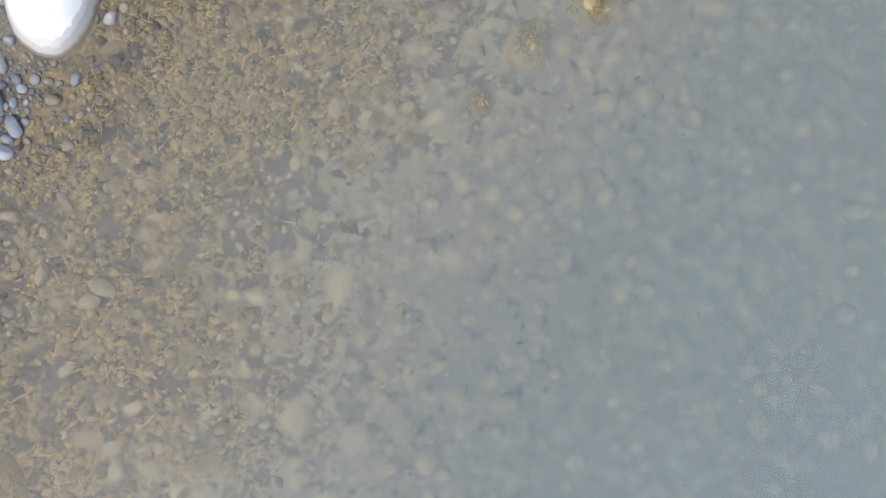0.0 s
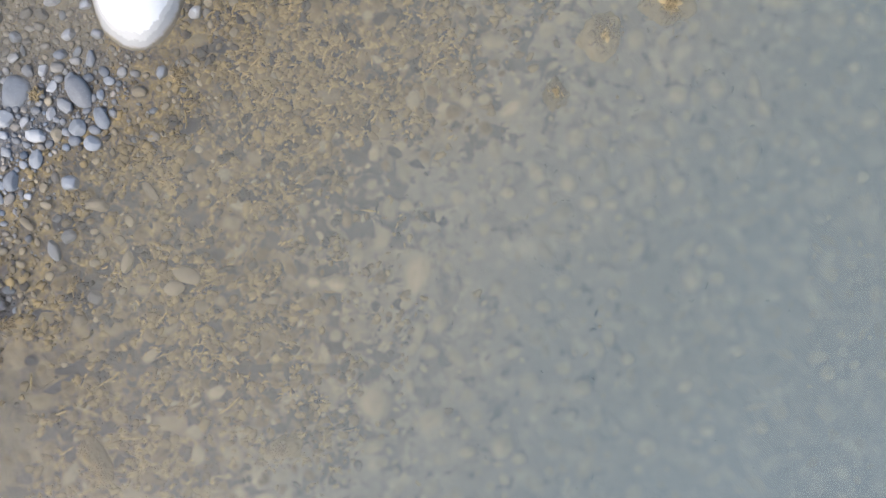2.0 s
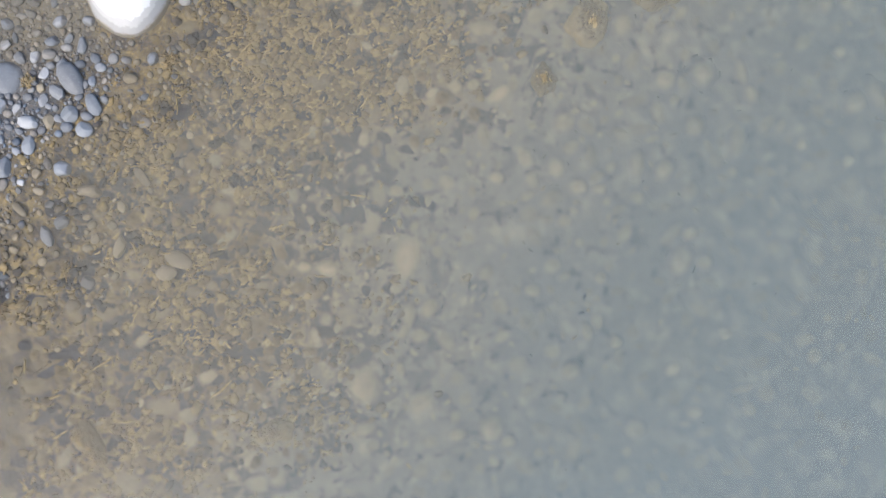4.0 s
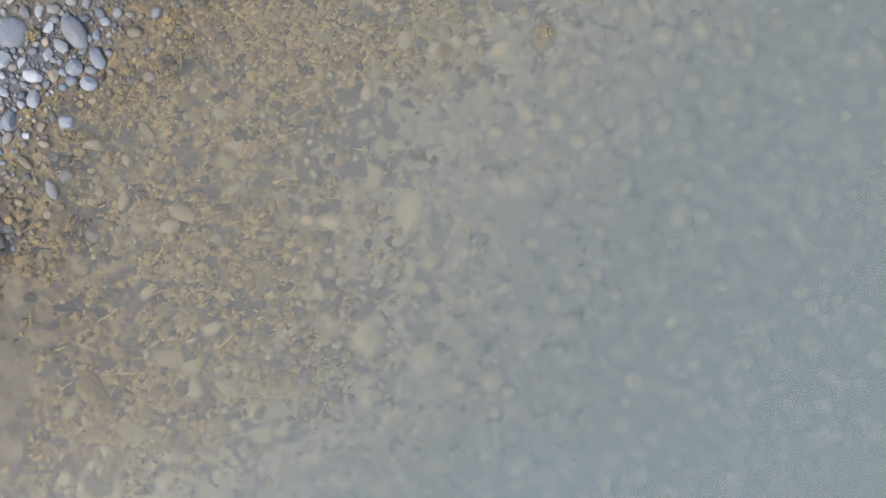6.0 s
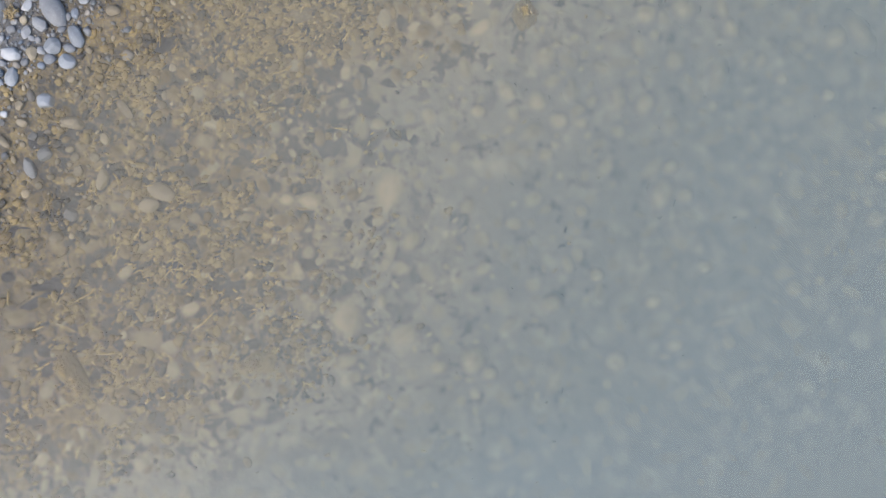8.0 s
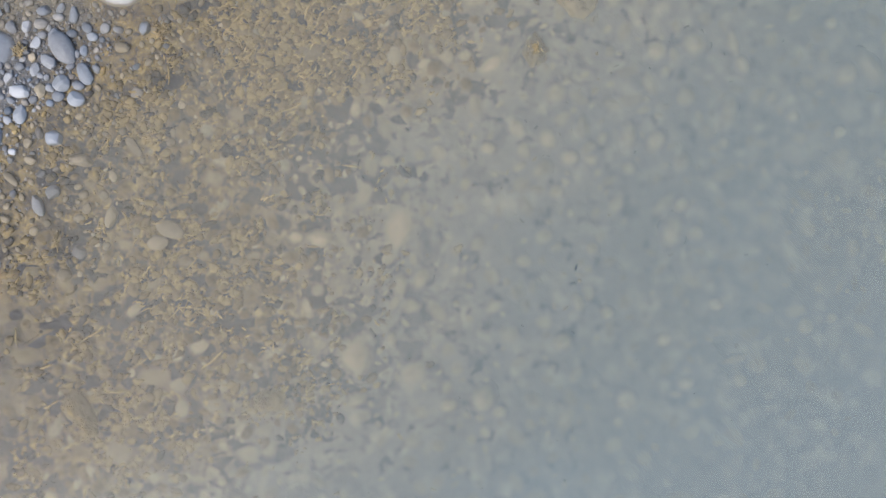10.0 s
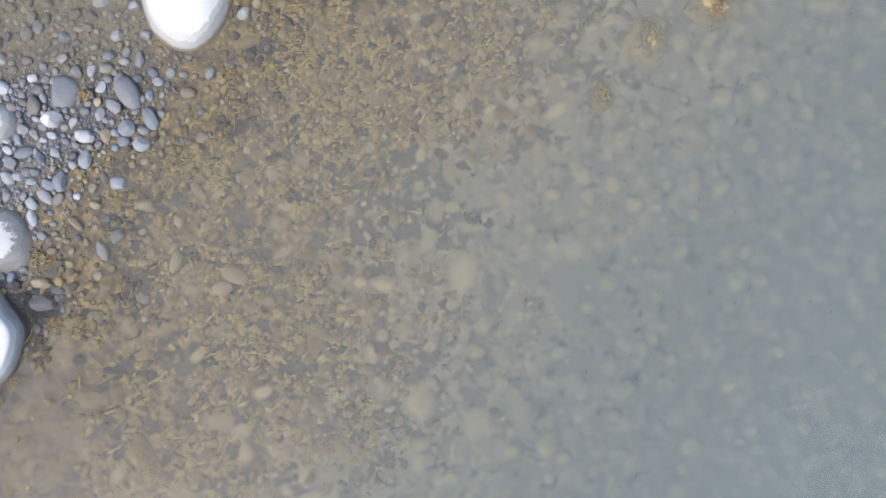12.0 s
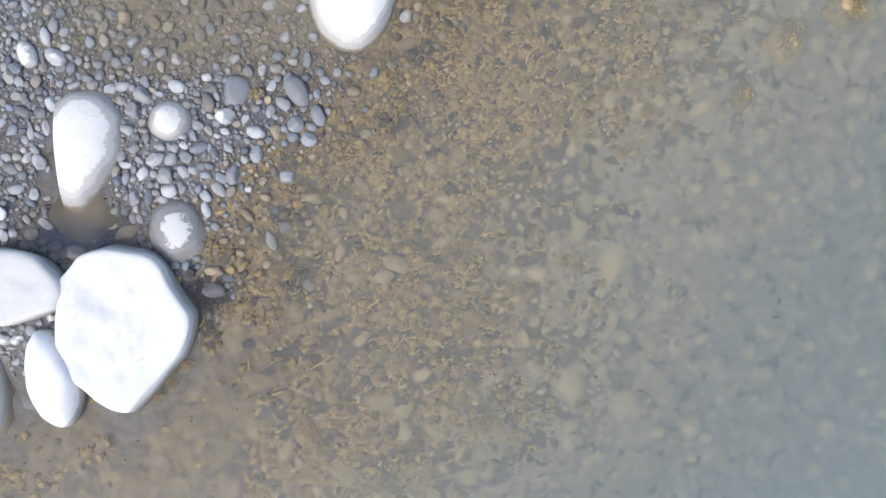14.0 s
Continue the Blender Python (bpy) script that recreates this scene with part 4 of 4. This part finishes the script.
bed_stone(1.545, -0.800, 0.053, 0.046, 0)
bed_stone(2.080, 0.532, 0.046, 0.042, 0)
bed_stone(2.404, 0.417, 0.050, 0.042, 30)
bed_stone(1.928, 0.665, 0.050, 0.042, 60)
bed_stone(1.280, -0.095, 0.057, 0.046, 40)
bed_stone(-0.550, -0.606, 0.076, 0.053, 60)
bed_stone(0.404, 0.001, 0.053, 0.046, 0)
bed_stone(-2.67, -1.827, 0.100, 0.083, 0)
bed_stone(-2.43, -1.29, 0.124, 0.083, 0)
bed_stone(-3.274, -0.549, 0.058, 0.050, 0)
bed_stone(-3.025, -0.611, 0.066, 0.058, 90)
bed_stone(-2.83, -0.644, 0.075, 0.054, 20)
bed_stone(-1.825, 0.561, 0.075, 0.058, 0)
bed_stone(-3.459, -0.593, 0.078, 0.055, 0)
bed_stone(-3.324, -1.141, 0.117, 0.063, 0)
bed_stone(-1.425, -0.307, 0.055, 0.039, 0)
bed_stone(-1.601, -0.326, 0.047, 0.039, 0)
bed_stone(-1.718, -0.442, 0.055, 0.039, 0)
bed_stone(-1.836, -0.481, 0.047, 0.039, 0)
bed_stone(-2.07, -0.441, 0.055, 0.039, 0)
bed_stone(-2.187, -0.48, 0.063, 0.047, 0)
bed_stone(-2.423, -0.636, 0.070, 0.039, 30)
bed_stone(-2.85, 0.069, 0.055, 0.039, 0)
bed_stone(-2.617, -0.362, 0.063, 0.047, 0)
bed_stone(-1.99, 0.106, 0.070, 0.055, 0)
bed_stone(-2.221, 1.357, 0.070, 0.047, 0)
bed_stone(-1.712, 1.355, 0.078, 0.055, 0)
bed_stone(-2.38, 0.576, 0.055, 0.039, 0)


# stones overgrown with algae, and tufts of it
def algae_tuft(x, y, r, z, label, seed, strands=60, rock=None):
    rnd = np.random.RandomState(seed)
    dx, dy = rnd.normal(0, r * 0.5, strands), rnd.normal(0, r * 0.5, strands)
    sag = 0.0 if rock is None else -0.30 * (dx * dx + dy * dy) / r
    ob = strand_mesh("algae_tuft" if rock is None else "algae_growth", x + dx, y + dy, z + sag + rnd.uniform(0, 0.02, strands), rnd.uniform(0.02, 0.06, strands), rnd.uniform(0.003, 0.006, strands), rnd.uniform(0, 360, strands), rnd, TUFT)
    if rock is None:
        return tagged(ob, label, "algae", kind="stuff")
    ob.parent = rock
    ob.matrix_parent_inverse = rock.matrix_basis.inverted()
    return tagged(ob, label, kind="stuff")


def strand_mesh(name, x, y, z, length, thick, turn, rnd, mat, bend=1.2, segments=5):
    """Many short bent strands, tapered at both ends, as one mesh."""
    n = len(x)
    t = np.linspace(-0.5, 0.5, segments)
    heading = np.radians(turn)[:, None] + rnd.normal(0, bend, n)[:, None] * t[None] + rnd.normal(0, 0.18, (n, segments))
    step = (length / (segments - 1))[:, None]
    px = np.cumsum(np.cos(heading) * step, 1)
    py = np.cumsum(np.sin(heading) * step, 1)
    px = x[:, None] + px - px.mean(1, keepdims=True)
    py = y[:, None] + py - py.mean(1, keepdims=True)
    pz = z[:, None] + rnd.normal(0, 0.25, n)[:, None] * t[None] * length[:, None] + rnd.normal(0, 0.12, (n, segments)) * thick[:, None]
    wide = thick[:, None] * (1.05 - (2 * np.abs(t)[None]) ** 2 * 0.75) * rnd.uniform(0.7, 1.3, (n, segments))
    nx, ny = -np.sin(heading), np.cos(heading)
    ring = [np.stack([px + nx * wide, py + ny * wide, pz], -1), np.stack([px, py, pz + 0.75 * wide], -1), np.stack([px - nx * wide, py - ny * wide, pz], -1), np.stack([px, py, pz - 0.75 * wide], -1)]
    verts = np.stack(ring, 2).reshape(-1, 3)
    base = []
    for k in range(segments - 1):
        for q in range(4):
            p, r = 4 * k + q, 4 * k + (q + 1) % 4
            base.append((p, r, r + 4, p + 4))
    end = 4 * (segments - 1)
    base += [(3, 2, 1, 0), (end, end + 1, end + 2, end + 3)]
    faces = (np.array(base)[None] + (np.arange(n) * 4 * segments)[:, None, None]).reshape(-1, 4)
    return mesh_object(name, verts.tolist(), faces.tolist(), mat)


TUFT = pebble_stone("golden_algae", (0.20, 0.152, 0.08), (0.32, 0.245, 0.135), island=True, scale=30.0)
ALGAE = pebble_stone("algae_crust", (0.25, 0.195, 0.10), (0.32, 0.25, 0.135), scale=22.0, silt=0.4)


def algae_rock(x, y, top, a, b, c, turn, label, seed, tufts):
    """tufts: x, y, radius, depth and number of strands of each tuft grown on it."""
    ob = new("algae_rock", stone_mesh("algae_rock", a, b, c, seed, 5, ALGAE, lump=0.32, chips=0.006, full=2.2, facets=0))
    ob.matrix_world = pose(x, y, top - 0.9 * c, 0, 0, turn)
    TAKEN.append((x, y, 0.8 * (a + b) / 2))
    BARE.append((x, y, a, b))
    for k, (u, v, r, z, strands) in enumerate(tufts):
        algae_tuft(u, v, r, z, "knobby golden algae tuft", 10 * seed + k, strands, ob)
    return tagged(ob, label, "rock", "rocks crusted with algae")


algae_rock(1.03, 1.62, -0.003, 0.19, 0.13, 0.12, -10, "golden algae-crusted rock whose crown breaks the surface", 51, ((1.04, 1.60, 0.14, -0.006, 280),))
algae_rock(0.577, 1.391, -0.024, 0.17, 0.15, 0.10, 60, "round algae-crusted rock just under the water", 52, ((0.577, 1.385, 0.12, -0.014, 240),))
algae_rock(0.253, 0.992, -0.022, 0.12, 0.07, 0.09, 85, "small long algae-crusted rock under the water", 53, ((0.255, 0.985, 0.06, -0.012, 100),))
algae_rock(-2.932, -1.545, -0.024, 0.185, 0.085, 0.10, -52, "long rock grown over with golden algae on the bed", 54, ((-2.99, -1.47, 0.06, -0.018, 70), (-2.91, -1.57, 0.06, -0.018, 70), (-2.86, -1.65, 0.06, -0.018, 70)))
algae_rock(-1.612, -1.458, -0.032, 0.11, 0.09, 0.09, 20, "low algae-grown rock with a golden tuft on its flank", 55, ((-1.65, -1.46, 0.06, -0.024, 80),))
algae_tuft(-3.624, -0.148, 0.07, -0.012, "golden dead algae tuft caught between shore stones", 1, 90)
algae_tuft(-3.30, 0.978, 0.04, 0.01, "golden dead algae tuft stranded on pebbles", 2)
algae_tuft(-3.52, -0.60, 0.05, -0.02, "golden dead algae tuft beside a wet stone", 3)
for x, y, r, seed in ((-3.93, -1.13, 0.05, 31), (-3.83, -1.00, 0.035, 32), (-4.03, -1.23, 0.04, 33)):
    algae_tuft(x, y, r, -0.035, "golden algae fringe at the foot of the white boulder", seed, 45)
algae_tuft(-2.33, 1.13, 0.06, -0.015, "bright golden algae tuft in shallow water", 4)


# algae litter over the bed near the bank
def spread(n, keep, seed):
    rnd = np.random.RandomState(seed)
    x, y = rnd.uniform(-5.4, 0.8, n), rnd.uniform(-2.5, 2.3, n)
    ok = rnd.rand(n) < keep(x, y)
    return x[ok], y[ok], rnd


def lee(x, y):
    """The calm water below the big boulder, where silt has settled and no litter drifts."""
    u = np.clip((-0.60 + 0.12 * rumple(x, y, 0.3) - y) / 0.35, 0, 1)
    v = np.clip((-3.0 + 0.15 * rumple(x, y, 0.35) - x) / 0.5, 0, 1)
    return u * v * (1 - 0.3 * hump(x, y, -5.0, -1.75, 0.45, 0.3))


def on_stones(x, y):
    """1 on the placed stones of the shallow bed, which the litter leaves bare."""
    cover = np.zeros(len(x))
    for u, v, a, b in BARE:
        if 0 < shore(u, v) < 3.5:
            cover = np.maximum(cover, hump(x, y, u, v, 1.1 * max(a, b), 1.1 * b))
    return cover


def litter_density(x, y):
    s = shore(x, y)
    patch = np.clip(0.62 + 0.75 * rumple(x, y, 0.33) + 0.5 * rumple(x, y, 0.12), 0.2, 1)
    patch = patch * (1 - 0.9 * on_stones(x, y)) * (1 - 0.99 * lee(x, y)) * np.clip(1 - 1.4 * hump(x, y, -3.645, -0.47, 0.15, 0.12), 0, 1)
    out = s - 0.75 * np.clip(-0.1 - y, 0, 1.6)
    return patch * np.clip((s + 0.08) / 0.55, 0, 1) * np.clip((2.5 - out) / 1.5, 0.006, 1)


def clumps(x, y):
    """Over 0 where the algae lies heaped, under 0 where it is thin."""
    return 0.55 * rumple(x, y, 0.40) + 0.6 * rumple(0.9 * x + 0.45 * y, 0.9 * y - 0.45 * x, 0.16) + 0.35 * rumple(x, y, 0.06)


def heaped(x, y, lo, hi):
    t = np.clip((clumps(x, y) - lo) / (hi - lo), 0, 1)
    return t * t * (3 - 2 * t)


# ---------------------------------------------------------------- gravel and rubble
def stone_field(name, x, y, z, r, seed, mat, level, flat=0.6, lump=0.07, waves=1.6, stretch=(1.0, 1.5), heading=(0.0, 9.0), tilt=0.2):
    """Many small stones as one mesh."""
    bm = bmesh.new()
    bmesh.ops.create_icosphere(bm, subdivisions=level, radius=1)
    base = np.array([v.co[:] for v in bm.verts])
    tris = np.array([[v.index for v in f.verts] for f in bm.faces])
    bm.free()
    rnd = np.random.RandomState(seed)
    n = len(x)
    shape = np.ones((n, len(base)))
    for _ in range(3):
        d = rnd.normal(0, 1, (n, 3))
        shape += lump * np.sin(waves * np.einsum("nk,vk->nv", d, base) + rnd.uniform(0, 6.3, n)[:, None])
    q = base[None] * shape[..., None]
    long = rnd.uniform(*stretch, n)
    q = q * np.stack([r * long ** 0.5, r / long ** 0.5, r * flat * rnd.uniform(0.75, 1.15, n)], -1)[:, None]
    turn = rnd.normal(*heading, n)[:, None]
    tip = rnd.normal(0, tilt, n)[:, None]
    qx, qz = q[..., 0] * np.cos(tip) - q[..., 2] * np.sin(tip), q[..., 0] * np.sin(tip) + q[..., 2] * np.cos(tip)
    qx, qy = qx * np.cos(turn) - q[..., 1] * np.sin(turn), qx * np.sin(turn) + q[..., 1] * np.cos(turn)
    verts = np.stack([qx + x[:, None], qy + y[:, None], qz + z[:, None]], -1).reshape(-1, 3)
    faces = (tris[None] + (np.arange(n) * len(base))[:, None, None]).reshape(-1, 3)
    return mesh_object(name, verts.tolist(), faces.tolist(), mat)


def scatter(n, seed, size, region, overlap=0.85):
    """Places and sizes of stones that hardly overlap each other or the placed ones."""
    rnd = random.Random(seed)
    cell, grid = 0.2, {}
    for x, y, r in TAKEN:
        for i in range(int((x - r) // cell), int((x + r) // cell) + 1):
            for j in range(int((y - r) // cell), int((y + r) // cell) + 1):
                grid.setdefault((i, j), []).append((x, y, r))
    got = []
    for _ in range(n):
        x, y = region(rnd)
        r = size(rnd)
        near = [o for i in (-1, 0, 1) for j in (-1, 0, 1) for o in grid.get((int(x // cell) + i, int(y // cell) + j), ())]
        if any((x - u) ** 2 + (y - v) ** 2 < (overlap * (r + w)) ** 2 for u, v, w in near):
            continue
        grid.setdefault((int(x // cell), int(y // cell)), []).append((x, y, r))
        got.append((x, y, r))
    return np.array(got).T


def silted(x, y):
    """1 on the flat by the upper boulder, where silt has sifted between the pebbles."""
    t = np.clip((y + 0.25 * rumple(x, y, 0.3) - 1.05) / 0.35, 0, 1)
    return t * np.clip((x + 0.3 * rumple(x, y, 0.4) + 4.75) / 0.4, 0, 1)


def bank(rnd):
    while True:
        x, y = rnd.uniform(-7.5, -2.2), rnd.uniform(-1.8, 3.6)
        s = float(shore(x, y))
        if hump(x, y, -4.62, -0.03, 0.45, 0.15) > 0.4 and rnd.random() < 0.93:
            continue
        if rnd.random() > min(1, (3.6 - y) / 1.2, (x + 7.5) / 1.4):
            continue
        if rnd.random() < (0.10 - s) / 0.45 or rnd.random() < 0.05 * max(0, 1 - s / 0.5):
            return x, y


gx, gy, gr = scatter(8500, 11, lambda q: 0.022 + 0.026 * q.random() ** 1.5, bank)
TAKEN += list(zip(gx.tolist(), gy.tolist(), gr.tolist()))
large = (gr > 0.032) & (gx > -5.35) & (gy < 1.75) & (shore(gx, gy) < -0.08)
for k, (x, y, r) in enumerate(zip(gx[large][:260], gy[large][:260], gr[large][:260])):
    cobble(float(x), float(y), 1.2 * r, 0.9 * r, 37 * k % 180, (GREY, PALE, GREY, BLUE, GREY, GREY)[k % 6])
small = np.ones(len(gx), bool)
small[np.flatnonzero(large)[:260]] = False
gx, gy, gr = gx[small], gy[small], gr[small]
tagged(stone_field("gravel", gx, gy, bed_height(gx, gy) + (0.2 - 0.5 * silted(gx, gy)) * gr, gr, 12, GRAVEL, 2, 0.6, 0.12), "mixed grey wet pebbles packed along the bank", "gravel", kind="stuff")
gx, gy, gr = scatter(36000, 15, lambda q: 0.008 + 0.014 * q.random() ** 1.5, bank)
tagged(stone_field("fine_gravel", gx, gy, bed_height(gx, gy) + (0.2 - 0.6 * silted(gx, gy)) * gr, gr, 16, GRAVEL, 2, 0.6, 0.12), "fine grey and brown gravel between the pebbles", "gravel", kind="stuff")


def shallows(rnd):
    while True:
        x, y = rnd.uniform(-4.2, -1.6), rnd.uniform(-1.3, 2.2)
        if 0.05 < shore(x, y) < 0.3 + 0.9 * rnd.random() ** 1.6 and lee(np.array([x]), np.array([y]))[0] < 0.3:
            return x, y


gx, gy, gr = scatter(620, 19, lambda q: 0.013 + 0.024 * q.random() ** 1.8, shallows, 1.1)
BARE += [(x, y, 0.9 * r, 0.9 * r) for x, y, r in zip(gx.tolist(), gy.tolist(), gr.tolist()) if r > 0.02]
gz = np.minimum(bed_surface(gx, gy) + 0.35 * gr, 0.004 - 0.4 * gr)
tagged(stone_field("shallow_pebbles", gx, gy, gz, gr, 20, SHALLOW, 2, 0.62, 0.10), "small tan and grey pebbles among algae in the shallows", "pebbles", kind="stuff")


def deep(rnd):
    while True:
        x, y = rnd.uniform(-3.2, 3.4), rnd.uniform(-2.7, 2.4)
        if rnd.random() < min(1, max(0.04, (float(shore(x, y)) - 1.0) / 1.4)):
            return x, y


gx, gy, gr = scatter(1700, 13, lambda q: 0.022 + 0.05 * q.random() ** 2.2, deep, 1.0)
rnd = np.random.RandomState(3)
long = rnd.uniform(1.0, 1.45, len(gr))
gc = np.minimum(gr * rnd.uniform(0.15, 0.6, len(gr)) * np.clip((6.6 - shore(gx, gy)) / 3.0, 0.25, 1), -0.014 - bed_surface(gx, gy))
keep = gc > 0.004
tagged(draped("rubble", gx[keep], gy[keep], (gr * long)[keep], (gr / long)[keep], gc[keep], rnd.uniform(0, 180, keep.sum()), 14, RUBBLE), "tan silt-coated stones strewn over the river bed", "stones", kind="stuff")


def grown(rnd):
    while True:
        x, y = rnd.uniform(-4.0, 0.2), rnd.uniform(-2.5, 2.3)
        out = float(shore(x, y)) - 0.75 * min(1.6, max(0, -0.1 - y))
        if 0.15 < out < 2.4 - 0.8 * rnd.random():
            return x, y


gx, gy, gr = scatter(700, 23, lambda q: 0.022 + 0.04 * q.random() ** 1.6, grown, 1.15)
rnd = np.random.RandomState(24)
gc = np.minimum(gr * rnd.uniform(0.5, 1.0, len(gr)), -0.012 - bed_surface(gx, gy))
keep = gc > 0.006
tagged(draped("sunken_lumps", gx[keep], gy[keep], 1.15 * gr[keep], 0.85 * gr[keep], gc[keep], rnd.uniform(0, 180, keep.sum()), 25, LUMPS), "small stones coated in brown algae under the litter", "stones", kind="stuff")


# ---------------------------------------------------------------- dead algae
def hollows(x, y):
    """Where the litter lies open, and dark crumbs stand in for gap shade."""
    return 0.75 * rumple(x + 0.35 * y, 0.8 * y - 0.5 * x, 0.13) + 0.55 * rumple(x, y, 0.34) + 0.35 * rumple(x, y, 0.06)


def crumbs(name, n, keep, seed, small, large, mat, label, lift, flat):
    x, y, rnd = spread(n, keep, seed)
    r = small + (large - small) * rnd.rand(len(x)) ** 2.3
    z = bed_surface(x, y) + r * rnd.uniform(-0.3, lift, len(x))
    ok = z + 0.5 * r < np.where(shore(x, y) < 0.12, 0.014, -0.006)
    ob = stone_field(name, x[ok], y[ok], z[ok], r[ok], seed + 1, mat, 2, flat, 0.20, 3.4, (1.0, 2.1), (0.5, 0.7), 0.4)
    return tagged(ob, label, "algae", kind="stuff")


crumbs("algae_litter", 92000, lambda x, y: litter_density(x, y) * (0.10 + 0.90 * heaped(x, y, -0.22, 0.34)) * (hollows(x, y) > -0.46) * (1 - np.minimum(1, 1.5 * in_hollows(x, y))), 6, 0.008, 0.036, LITTER, "crumbly golden brown algae litter covering the shallow bed", 0.6, 0.62)
# dark crumbs stand in for shade, also beside the boulder and in the pool
crumbs("shade_crumbs", 60000, lambda x, y: 1.5 * litter_density(x, y) * (hollows(x, y) < -0.50) * (litter_density(x, y) > 0.3) + hump(x, y, -3.645, -0.47, 0.15, 0.12) + 0.5 * hump(x, y, -4.62, -0.03, 0.42, 0.15) + hump(x, y, -3.66, -0.70, 0.03, 0.12), 8, 0.012, 0.036, LEAF_SHADE, "dark crumbs laid as shade in hollows of the bed", 0.5, 0.3)
# each hollow near the bank gets a low dark drift as painted shade
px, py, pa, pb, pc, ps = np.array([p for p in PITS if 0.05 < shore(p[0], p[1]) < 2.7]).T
tagged(draped("rotted_drifts", px, py, 1.25 * pa, 1.45 * pb, 0.017 + 0 * px, np.degrees(np.arctan2(ps, pc)), 18, SHADE_DRIFT, 0.0), "low dark drifts laid as shade in hollows of the bed", "leaf litter", kind="stuff")
lx, ly, rnd = spread(27000, lambda x, y: litter_density(x, y) * (0.06 + heaped(x, y, -0.05, 0.5)), 5)
keep = bed_surface(lx, ly) < -0.034
lx, ly = lx[keep], ly[keep]
n = len(lx)
strands = strand_mesh("algae_strands", lx, ly, bed_surface(lx, ly) + rnd.uniform(0.010, 0.026, n), rnd.uniform(0.02, 0.065, n) + 0.09 * (rnd.rand(n) < 0.06), rnd.uniform(0.004, 0.009, n), rnd.normal(35, 40, n), rnd, STRAW, 0.9)
for x, y, long, turn in ((-1.43, 0.60, 0.19, 32), (-2.02, -1.18, 0.26, 45), (-2.85, -0.99, 0.16, 30), (-1.78, 1.23, 0.17, 40), (-1.33, 0.90, 0.12, 20), (-3.169, -1.213, 0.13, 22), (-2.692, -1.391, 0.15, 6), (-2.486, -0.572, 0.19, 36), (-0.522, 1.226, 0.30, 38)):
    z = np.minimum(bed_surface(np.array([x]), np.array([y])) + 0.03, -0.012)
    twig = strand_mesh("twig", np.array([x]), np.array([y]), z, np.array([long]), np.array([0.008]), np.array([turn]), rnd, STRAW, 0.3, 8)
    tagged(twig, "pale slender twig lying on the silty bed", "twig", "sunken twigs")
for x, y, long, turn in ((-1.56, 0.645, 0.10, -30), (-1.36, 1.34, 0.10, -35), (-1.92, 1.50, 0.11, -38), (-2.03, -0.22, 0.12, 20), (-0.66, 0.14, 0.12, -45)):
    z = np.minimum(bed_surface(np.array([x]), np.array([y])) + 0.032, -0.012)
    leaf = strand_mesh("sunken_leaf", np.array([x]), np.array([y]), z, np.array([long]), np.array([0.022]), np.array([turn]), rnd, LEAF_SHADE, 0.5, 8)
    tagged(leaf, "dark curled sunken leaf on the bed", "leaf", "sunken leaves")
tagged(strands, "pale golden dead algae strands strewn over the bed", "algae", kind="stuff")
